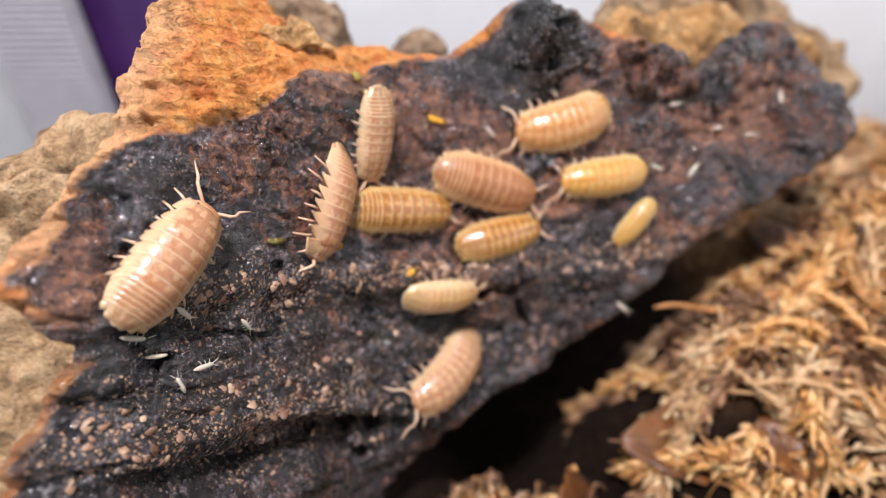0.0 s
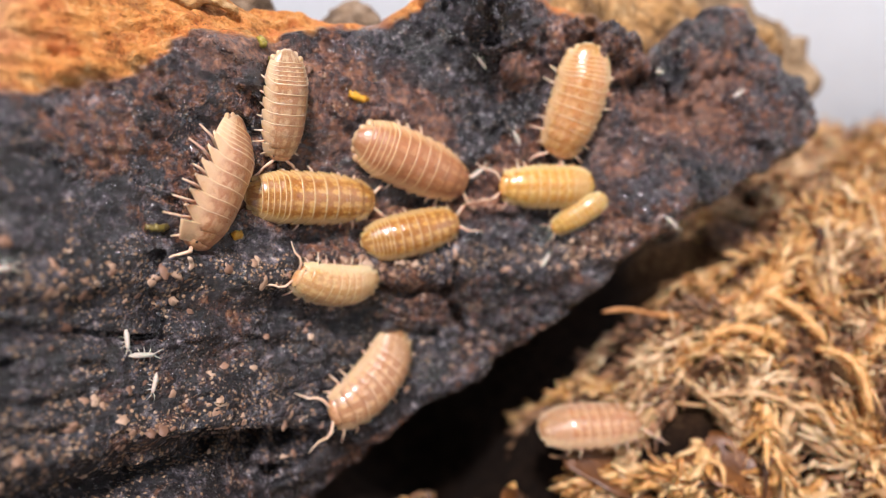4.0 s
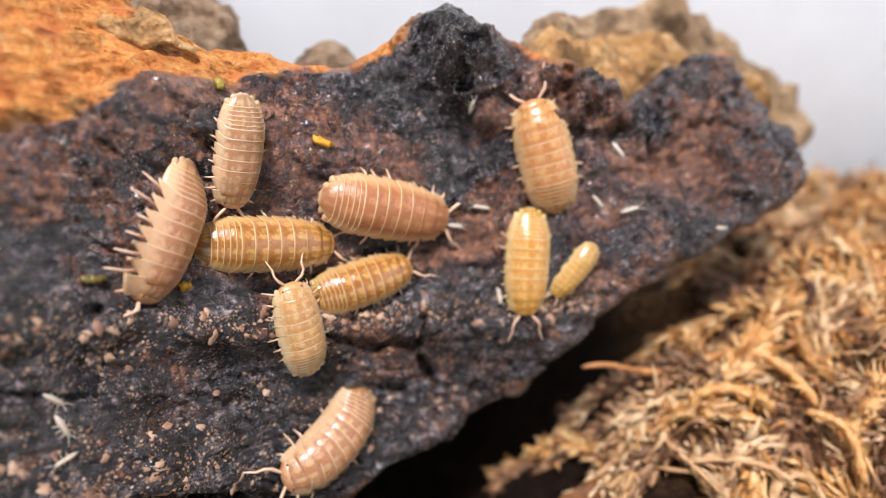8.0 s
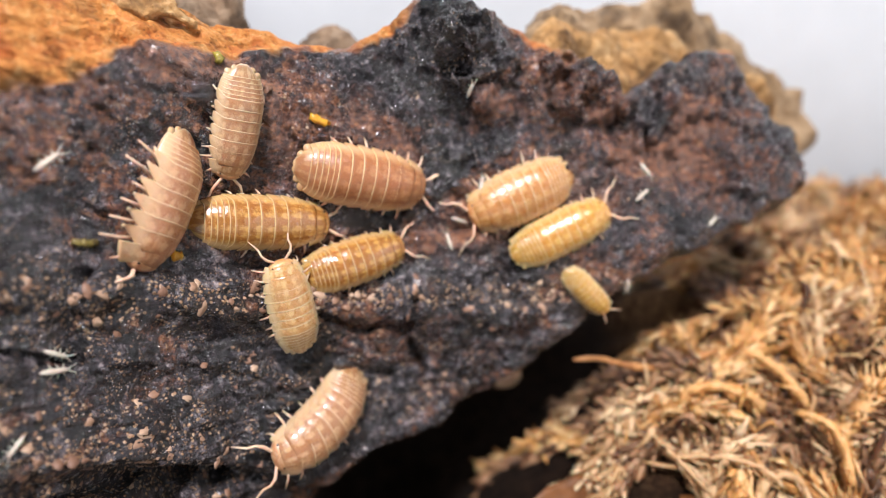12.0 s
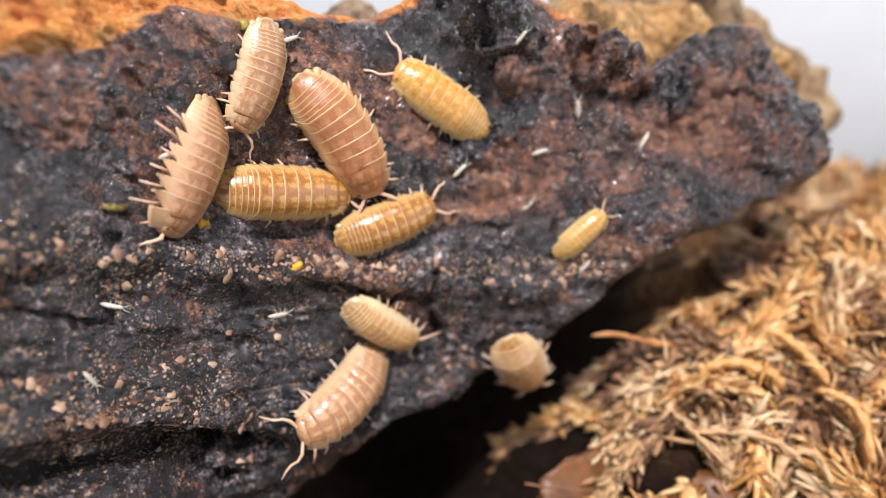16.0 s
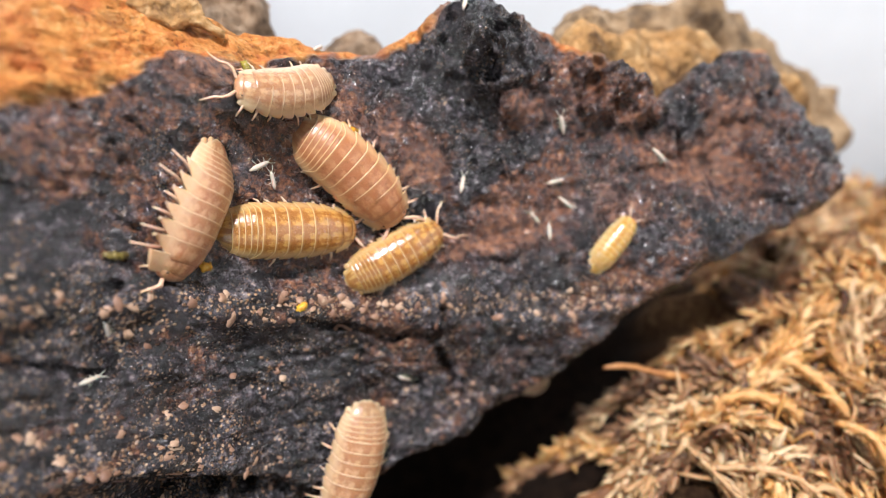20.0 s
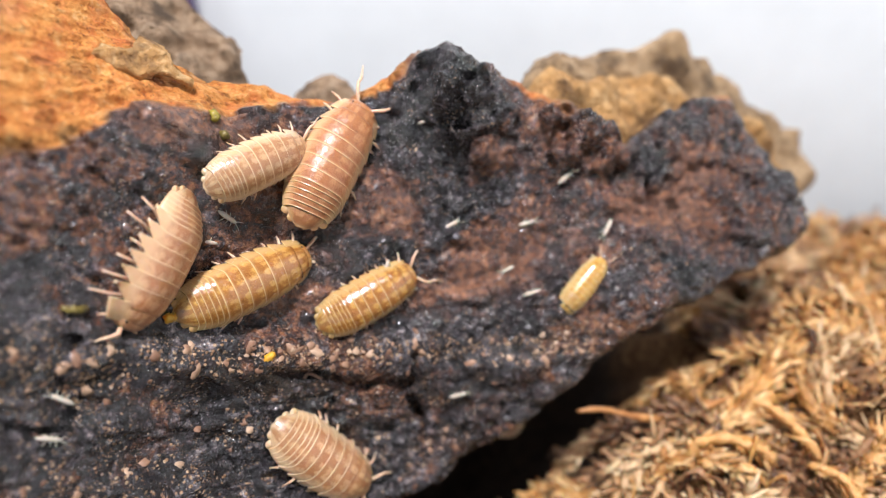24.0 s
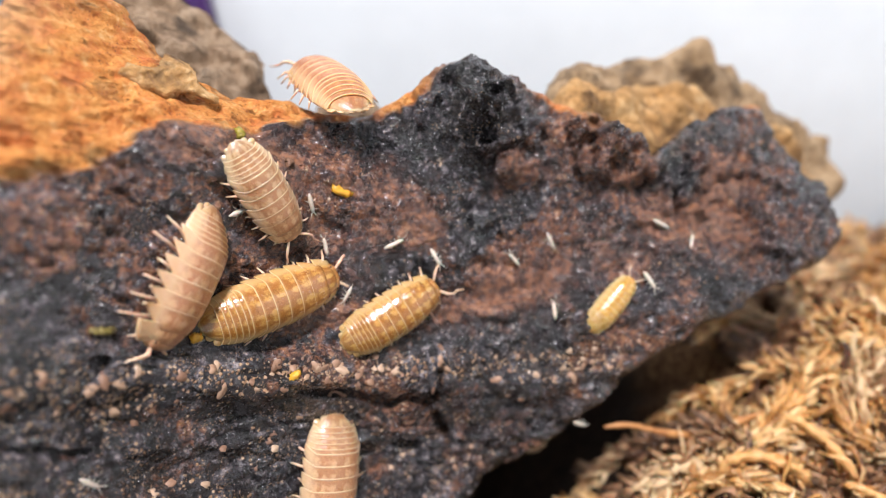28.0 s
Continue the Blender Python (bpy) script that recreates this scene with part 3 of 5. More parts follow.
left_piece = thing("bark_piece", "pale brown broken piece of bark lying beside the slab", "bark", m=BASE)
piece = [(-4.6, -3.0), (-4.4, 0.22), (-3.75, 0.77), (-3.3, 1.17), (-2.8, 1.22), (-2.4, 0.92), (-2.2, -0.28), (-2.3, -3.2)]
part("bark_chunk", slab("bark_chunk", piece, lambda x, z: 5.5 + 0.25 * (x + 3) - 0.2 * z + 0.14 * crumple(x, z, 0.6, 4, 0.55, 99), 0.6, 0.04, 0.25, PALE_BARK), left_piece)


for outline, seed in (([(-4.2, -0.3), (-3.9, 0.3), (-3.35, 0.72), (-3.0, 0.62), (-3.1, 0.2), (-3.6, -0.2)], 141), ([(-3.4, -0.4), (-3.1, 0.15), (-2.75, 0.55), (-2.55, 0.3), (-2.7, -0.3), (-3.0, -0.7)], 145), ([(-3.3, -2.2), (-3.2, -1.2), (-2.8, -0.8), (-2.6, -1.3), (-2.8, -2.3)], 149)):
    part("bark_layer", slab("bark_layer", outline, lambda x, z: 5.36 + 0.25 * (x + 3) - 0.2 * z + 0.10 * crumple(x, z, 0.4, 4, 0.6, seed), 0.2, 0.03, 0.08, PALE_BARK), left_piece)


def on_face(x, z, reach=0.03):
    """A pose on the crumpled face, its z axis along the normal."""
    y = float(relief(x, z))
    sx, sz = float(relief(x + reach, z) - y) / reach, float(relief(x, z + reach) - y) / reach
    up, ahead = Vector((sx, -1, sz)).normalized(), Vector((1, sx, 0)).normalized()
    turn = Matrix((ahead, up.cross(ahead), up)).transposed().to_4x4()
    turn.translation = Vector((x, y, z)) * CM
    return turn


def flake_mesh(seed):
    rng = np.random.default_rng(seed)
    rim = [(math.cos(a) * r, math.sin(a) * r) for a, r in zip(np.arange(8) * 0.785 + rng.uniform(0, 0.4, 8), rng.uniform(0.6, 1.1, 8))]
    verts = [(0.035 * a, 0.028 * b, -0.008) for a, b in rim] + [(0.024 * a, 0.019 * b, 0.004 + rng.uniform(-0.003, 0.003)) for a, b in rim] + [(0, 0, 0.002)]
    faces = [(i, (i + 1) % 8, 8 + (i + 1) % 8, 8 + i) for i in range(8)] + [(8 + i, 8 + (i + 1) % 8, 16) for i in range(8)]
    return mesh_of("flake", verts, faces, FLAKE)


flake_meshes = [flake_mesh(n) for n in range(7)]
pick = np.random.default_rng(21)
count = 0
while count < 298:
    x, z = pick.uniform(-2.4, 2.9), pick.uniform(-2.3, 0.6)
    rind, rust, fleck = slab_marks(np.array([x]), np.array([z]), np.array([1.0]))
    if pick.random() < fleck[0] ** 1.6 and inside(np.array([x]), np.array([z]), SLAB)[0] > 0.15:
        flake = part("flake", flake_meshes[count % 7], slab_face)
        size = pick.uniform(0.5, 1.6)
        flake.matrix_basis = on_face(x, z) @ pose(0, 0, 0, 0, 0, pick.uniform(0, 360)) @ Matrix.Diagonal((size * pick.uniform(0.8, 1.6), size, size, 1))
        count += 1


def grain(x, z, turn, long, material, label):
    """A small ridged crumb of food lying on the bark."""
    s = np.linspace(-1, 1, 9)
    path = np.stack([0.5 * long * s, 0.06 * long * s**2, 0.022 + 0 * s], 1)
    v, f = tube(path, 0.034 * np.sqrt(np.clip(1.2 - s**2, 0.45, 1)) * (1 + 0.16 * np.cos(11 * s)), 6)
    v = v + np.random.default_rng(int(900 + 100 * x)).normal(0, 0.006, v.shape)
    ob = tagged(new("food_crumb", mesh_of("food_crumb", v, f, material)), label, "crumb", "crumbs on the bark")
    ob.matrix_world = BASE @ on_face(x, z, 0.08) @ pose(0, 0, 0, 0, 0, turn)




# ---- the tub, the soil and the moss (world axes, centimetres) ----
def ground(x, y):
    z = 2.2 + 0.42 * crumple(x, y, 1.4, 3, 0.5, 131) - 2.2 * hill(x, y, 0.7, 5.7, 1.3, 1.4) + 0.8 * hill(x, y, 3.3, 4.8, 1.0, 1.0)
    z = z + 1.6 * hill(x, y, 5.5, 6.1, 2.6, 2.6) + 1.9 * hill(x, y, 9.0, 8.5, 3.2, 3.0) + 0.8 * hill(x, y, -4.5, 4.5, 2.0, 2.0)
    return z


gx, gy = np.meshgrid(np.arange(-9, 12.01, 0.12), np.arange(-6, 13.01, 0.12))
v, f, used = sheet(gx, gy, ground(gx, gy), np.ones(gx.shape, bool), False)
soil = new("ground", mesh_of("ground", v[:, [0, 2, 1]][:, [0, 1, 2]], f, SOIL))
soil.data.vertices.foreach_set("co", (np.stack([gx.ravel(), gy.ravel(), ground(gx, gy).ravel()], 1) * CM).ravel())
# litter colour on the heaps; low ground keeps the painted shade's near-black
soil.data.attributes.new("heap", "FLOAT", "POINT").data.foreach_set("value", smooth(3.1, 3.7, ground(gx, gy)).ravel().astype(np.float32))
tagged(soil, "dark soil under the moss in the tub, blackened as shade under the bark", "soil", kind="structure")


def boxes(name, spans, material, kind="structure", label="", category=""):
    verts, faces = [], []
    for x0, x1, y0, y1, z0, z1 in spans:
        k = len(verts)
        verts += [(x, y, z) for z in (z0, z1) for y in (y0, y1) for x in (x0, x1)]
        faces += [tuple(k + i for i in q) for q in ((0, 2, 3, 1), (4, 5, 7, 6), (0, 1, 5, 4), (2, 6, 7, 3), (0, 4, 6, 2), (1, 3, 7, 5))]
    return tagged(new(name, mesh_of(name, verts, faces, material, smooth_faces=False)), label, category, kind=kind)


boxes("floor", [(-9.4, 12.4, -6.4, 13.4, -0.6, -0.2)], TUB, label="white plastic floor of the tub", category="floor")
boxes("wall_north", [(-9.4, 12.4, 13.0, 13.4, -0.2, 17)], TUB, label="white plastic back wall of the tub", category="wall")
boxes("wall_south", [(-9.4, 12.4, -6.4, -6.0, -0.2, 10)], TUB, label="white plastic front wall of the tub", category="wall")
boxes("wall_west", [(-9.4, -9.0, -6.0, 13.0, -0.2, 17)], TUB, label="white plastic side wall of the tub", category="wall")
boxes("wall_east", [(12.0, 12.4, -6.0, 13.0, -0.2, 17)], TUB, label="white plastic side wall of the tub", category="wall")


def board(name, outline, y, thick, material, parent):
    bm = bmesh.new()
    front = bm.faces.new([bm.verts.new((x * CM, y * CM, z * CM)) for x, z in outline])
    more = bmesh.ops.extrude_face_region(bm, geom=[front])["geom"]
    bmesh.ops.translate(bm, vec=(0, thick * CM, 0), verts=[g for g in more if isinstance(g, bmesh.types.BMVert)])
    bmesh.ops.recalc_face_normals(bm, faces=bm.faces)
    bmesh.ops.bevel(bm, geom=list(bm.edges), offset=0.015 * CM, segments=1, affect="EDGES")
    me = bpy.data.meshes.new(name)
    bm.to_mesh(me), bm.free()
    me.materials.append(material)
    return part(name, me, parent)


lid = thing("purple_lid", "dark purple plastic lid standing behind the bark", "lid")
board("lid_plate", [(-8.3, 1.5), (-3.1, 1.5), (-3.75, 6.3), (-4.3, 11.0), (-8.3, 11.0)], 12.2, 0.25, PURPLE, lid)
panel = thing("ribbed_panel", "grey finely ribbed plastic panel standing in the tub's corner", "panel")
for n in range(68):
    board("rib", [(-8.9, 1.6 + 0.13 * n), (-7.15, 1.6 + 0.13 * n), (-7.15, 1.69 + 0.13 * n), (-8.9, 1.69 + 0.13 * n)], 11.4, 0.2, GREY_CLOTH, panel)
board("panel_sheet", [(-8.92, 1.5), (-7.1, 1.5), (-7.1, 10.5), (-8.92, 10.5)], 11.56, 0.2, GREY_CLOTH, panel)


def joined(name, tubes, material):
    verts, faces, k = [], [], 0
    for v, f in tubes:
        verts.append(v)
        faces += [tuple(i + k for i in q) for q in f]
        k += len(v)
    return mesh_of(name, np.concatenate(verts), faces, material)


def ribbon(rng, x, y, length, wide):
    """A thin, twisted, ragged shred."""
    n = 12
    s = np.linspace(0, 1, n)
    angle = rng.uniform(0, 6.28) + rng.uniform(-2.5, 2.5) * s + 0.4 * np.sin(7 * s + rng.uniform(0, 6))
    px, py = x + np.cumsum(np.cos(angle)) * length / n, y + np.cumsum(np.sin(angle)) * length / n
    pz = ground(px, py) + rng.uniform(0.0, 0.35) + rng.uniform(0.05, 0.4) * np.sin(math.pi * s) + rng.uniform(-0.2, 0.3) * s
    twist = rng.uniform(0, 6.28) + rng.uniform(-3.0, 3.0) * s
    along = np.stack([np.cos(angle), np.sin(angle), 0 * s], 1)
    flat = np.stack([-np.sin(angle) * np.cos(twist), np.cos(angle) * np.cos(twist), np.sin(twist)], 1)
    up = np.cross(along, flat)
    half = wide * (1 - 0.75 * np.abs(2 * s - 1) ** 2.2)
    left, right = half * rng.uniform(0.55, 1.15, n), half * rng.uniform(0.55, 1.15, n)
    mid = np.stack([px, py, pz], 1)
    rows = [mid - left[:, None] * flat + 0.35 * left[:, None] * up, mid, mid + right[:, None] * flat + 0.35 * right[:, None] * up]
    rows += [r - 0.012 * up for r in rows]
    verts = np.stack(rows, 1).reshape(-1, 3)
    faces = []
    for i in range(n - 1):
        k, m = 6 * i, 6 * i + 6
        faces += [(k, k + 1, m + 1, m), (k + 1, k + 2, m + 2, m + 1), (k + 4, k + 3, m + 3, m + 4), (k + 5, k + 4, m + 4, m + 5), (k + 3, k, m, m + 3), (k + 2, k + 5, m + 5, m + 2)]
    faces += [(0, 3, 4, 1), (1, 4, 5, 2)] + [(6 * n - 6, 6 * n - 5, 6 * n - 2, 6 * n - 3), (6 * n - 5, 6 * n - 4, 6 * n - 1, 6 * n - 2)]
    return verts, faces


def clump(rng, x, y, count, lean, long, thick, loose):
    """A shaggy lock of fine strands that curl together from one root."""
    base, tubes = float(ground(np.array(x), np.array(y))) + rng.uniform(-0.1, 0.2), []
    turn, curl, drop = rng.uniform(0, 6.28), rng.uniform(-3.5, 3.5), rng.uniform(0.3, 2.2)
    s = np.linspace(0, 1, 7)
    for n in range(count):
        a = turn + rng.normal(0, loose) + (curl + rng.normal(0, 0.4)) * s
        rise = lean + rng.normal(0, loose) - (drop + rng.normal(0, 0.2)) * s
        reach = long * rng.uniform(0.5, 1.15) / 7
        jog = rng.normal(0, 0.05 + 0.05 * loose, 3)
        p = np.stack([x + jog[0] + np.cumsum(np.cos(a) * np.cos(rise)) * reach, y + jog[1] + np.cumsum(np.sin(a) * np.cos(rise)) * reach, base + jog[2] + np.cumsum(np.sin(rise)) * reach], 1)
        p = p + rng.normal(0, 0.35 * thick, p.shape)
        tubes.append(tube(p, thick * rng.uniform(0.5, 1.5) * (1.05 - 0.7 * s**3) * rng.uniform(0.5, 1.3, 7), 4, rng.uniform(0.3, 0.8)))
    return tubes


def sprig(rng, x, y, length, fat, lift):
    """A curled stem of dry moss, shaggy with small scale leaves that overlap along it."""
    s = np.linspace(0, 1, 12)
    angle = rng.uniform(0, 6.28) + rng.uniform(-2.4, 2.4) * s + 0.4 * np.sin(rng.uniform(4, 8) * s + rng.uniform(0, 6))
    px, py = x + np.cumsum(np.cos(angle)) * length / 12, y + np.cumsum(np.sin(angle)) * length / 12
    pz = ground(px, py) + lift + rng.uniform(0.05, 0.35) * np.sin(math.pi * s) + rng.uniform(-0.25, 0.25) * (s - 0.5)
    path = np.stack([px, py, pz], 1)
    way = np.gradient(path, axis=0)
    way /= np.linalg.norm(way, axis=1)[:, None]
    tubes = [tube(path, fat * (0.66 - 0.35 * s) * rng.uniform(0.8, 1.15, 12), 7)]
    for u in np.sort(rng.uniform(0.0, 1.0, int(150 * length + 20))):
        k = min(11, int(u * 12))
        out = rng.normal(0, 1, 3)
        out -= out.dot(way[k]) * way[k]
        out /= np.linalg.norm(out) + 1e-6
        long, bend = rng.uniform(0.55, 1.35) * fat, rng.uniform(0.1, 0.6)
        q = np.array([0.0, 0.35, 0.7, 1.0])[:, None]
        leaf = path[k] + (u * 12 - k - 0.5) * way[k] * length / 12 + (way[k] + rng.normal(0, 0.32, 3)) * long * q + out * fat * (0.42 + bend * q**rng.uniform(0.7, 2.0)) + rng.normal(0, 0.006, (4, 3))
        tubes.append(tube(leaf, fat * np.array([0.15, 0.25, 0.19, 0.03]) * rng.uniform(0.6, 1.3), 4, rng.uniform(0.25, 0.6)))
    return tubes


rng = np.random.default_rng(7)
for kind, material, count, lift in (("dark brown", MOSS_BROWN, 100, -0.12), ("pale tan", MOSS_TAN, 130, 0.0), ("golden", MOSS_GOLD, 120, 0.02)):
    tubes = []
    while count:
        x, y = rng.uniform(2.0, 11.0), rng.uniform(2.2, 11.5)
        if ground(np.array(x), np.array(y)) < 2.5 or (x < 2.6 + 0.9 * max(0.0, 5.0 - y)) or (x > 6.5 and rng.random() < 0.5) or (x < 4.6 and y > 5.3 + 0.55 * (x - 2.4)):
            continue
        tubes += sprig(rng, x, y, rng.uniform(0.7, 2.1), rng.uniform(0.11, 0.22), lift + rng.uniform(-0.1, 0.12))
        if rng.random() < 0.4:
            tubes += clump(rng, x + rng.normal(0, 0.3), y + rng.normal(0, 0.3), int(rng.integers(3, 9)), rng.uniform(0.0, 0.6), rng.uniform(0.25, 0.6), rng.uniform(0.016, 0.034), rng.uniform(0.3, 0.6))
        tubes.append(ribbon(rng, x + rng.normal(0, 0.4), y + rng.normal(0, 0.4), rng.uniform(0.2, 0.6), rng.uniform(0.02, 0.05)))
        count -= 1
    for n in range(90 if lift <= 0 else 40):
        x, y = rng.uniform(0.0, 1.6), rng.uniform(2.8, 4.3)
        tubes += clump(rng, x, y, int(rng.integers(3, 8)), rng.uniform(0.1, 0.7), rng.uniform(0.2, 0.5), rng.uniform(0.02, 0.05), 0.5)
        tubes.append(ribbon(rng, x, y, rng.uniform(0.2, 0.5), rng.uniform(0.02, 0.05)))
    tagged(new("moss", joined("moss", tubes, material)), kind + " dry moss strands heaped on the soil", "moss", kind="stuff")


# ---- woodlice ----
def arc(x, bend):
    """The pose that carries what sits at x along the body's line onto a line curled sideways by bend radians, in body lengths."""
    if abs(bend) < 1e-4:
        return Matrix()
    a = bend * x
    return pose(math.sin(a) / bend, (1 - math.cos(a)) / bend, 0, 0, 0, math.degrees(a)) @ pose(-x, 0, 0)


def girth(x):
    """Half the body's width at x, from the nose (0.47) to the tail (-0.47): parallel flanks and blunt, rounded ends."""
    return 0.214 * np.clip(1 - np.where(x > -0.02, np.abs((x + 0.02) / 0.515) ** 3.0, np.abs((x + 0.02) / 0.472) ** 3.0), 0.008, 1) ** 0.5


def plate(x0, x1, flare, sweep, lobe, hind=0.0):
    """One back plate from x0 (front) to x1 (rear), as a thin closed shell, swollen between its edges, with a lobe at each flank."""
    across, along = np.linspace(-1, 1, 33), np.array([0, 0.14, 0.32, 0.52, 0.70, 0.84, 0.92, 0.965, 1.0])
    q, s = np.meshgrid(across, along)
    sides = np.clip((np.abs(q) - 0.56) / 0.44, 0, 1)
    gap = lobe * sides**1.5 * (1 - s) ** 1.3 - 0.62 * lobe * sides**4 * s**5   # the lobes stand apart at the flanks, their hind corners rounded
    x = x0 + 0.010 + (x1 - x0 - 0.022) * s - gap
    w = girth(x0 + (x1 - x0) * s) * (1 + flare * sides**2)
    x = x - sweep * sides**1.5 - 0.010 * s * (1 - q * q) - hind * sides**2.5 * s
    a = q * math.radians(87)
    lift = 0.005 * np.sin(math.pi * s) + 0.005 * s**0.7 - 0.0045 + 0.004 * smooth(0.90, 0.97, s)
    low = 1 - 0.35 * smooth(-0.16, -0.47, x0 + (x1 - x0) * s)
    y, z = (w + 0.6 * lift) * np.sin(a), 0.018 + (0.84 * w * low + lift) * (np.cos(a) + 0.14) + 0.02 * flare * sides**3
    inner = 0.94
    verts = np.concatenate([np.stack([x, y, z], -1).reshape(-1, 3), np.stack([x, y * inner, z * inner - 0.002], -1).reshape(-1, 3)])
    rows, cols = q.shape
    n = rows * cols
    faces = []
    for r in range(rows - 1):
        for c in range(cols - 1):
            i = r * cols + c
            faces += [(i, i + 1, i + cols + 1, i + cols), (n + i, n + i + cols, n + i + cols + 1, n + i + 1)]
    rim = [c for c in range(cols)] + [r * cols + cols - 1 for r in range(1, rows)] + [(rows - 1) * cols + c for c in range(cols - 2, -1, -1)] + [r * cols for r in range(rows - 2, 0, -1)]
    faces += [(rim[(i + 1) % len(rim)], rim[i], n + rim[i], n + rim[(i + 1) % len(rim)]) for i in range(len(rim))]
    hem = smooth(0.90, 0.965, s).ravel()
    skirt = smooth(0.52, 0.74, np.abs(q)).ravel()
    k = np.abs(q)
    blotch = (1.0 * hill(k, s, 0.17, 0.46, 0.085, 0.27) + 0.8 * hill(k, s, 0.37, 0.40, 0.07, 0.24) + 1.0 * hill(k, s, 0.56, 0.48, 0.09, 0.32) - 0.5 * hill(q, s, 0, 0.5, 0.05, 0.6) - 0.35 * hill(k, s, 0.46, 0.6, 0.04, 0.5)).ravel()
    return verts, faces, (("hem", np.tile(hem, 2)), ("blotch", np.tile(blotch, 2)), ("skirt", np.tile(skirt, 2)))


def flap(cx, cy, cz, long, wide, turn):
    """A flat rounded lobe that points backwards."""
    a = np.linspace(0, 2 * math.pi, 12, endpoint=False)
    c, k = math.cos(math.radians(turn)), math.sin(math.radians(turn))
    rim = np.stack([-0.5 * long * (1 - np.cos(a)), 0.5 * wide * np.sin(a) * (1 - 0.25 * np.cos(a)), 0.004 * np.cos(a)], 1)
    rim = np.stack([rim[:, 0] * c - rim[:, 1] * k, rim[:, 0] * k + rim[:, 1] * c, rim[:, 2]], 1) + (cx, cy, cz)
    verts = np.concatenate([rim, rim - (0, 0, 0.007), [rim.mean(0) + (0, 0, 0.004)]])
    faces = [(i, (i + 1) % 12, 24) for i in range(12)] + [(i, 12 + i, 12 + (i + 1) % 12, (i + 1) % 12) for i in range(12)] + [tuple(range(23, 11, -1))]
    return verts, faces


BODY, JOINTS = {}, {}


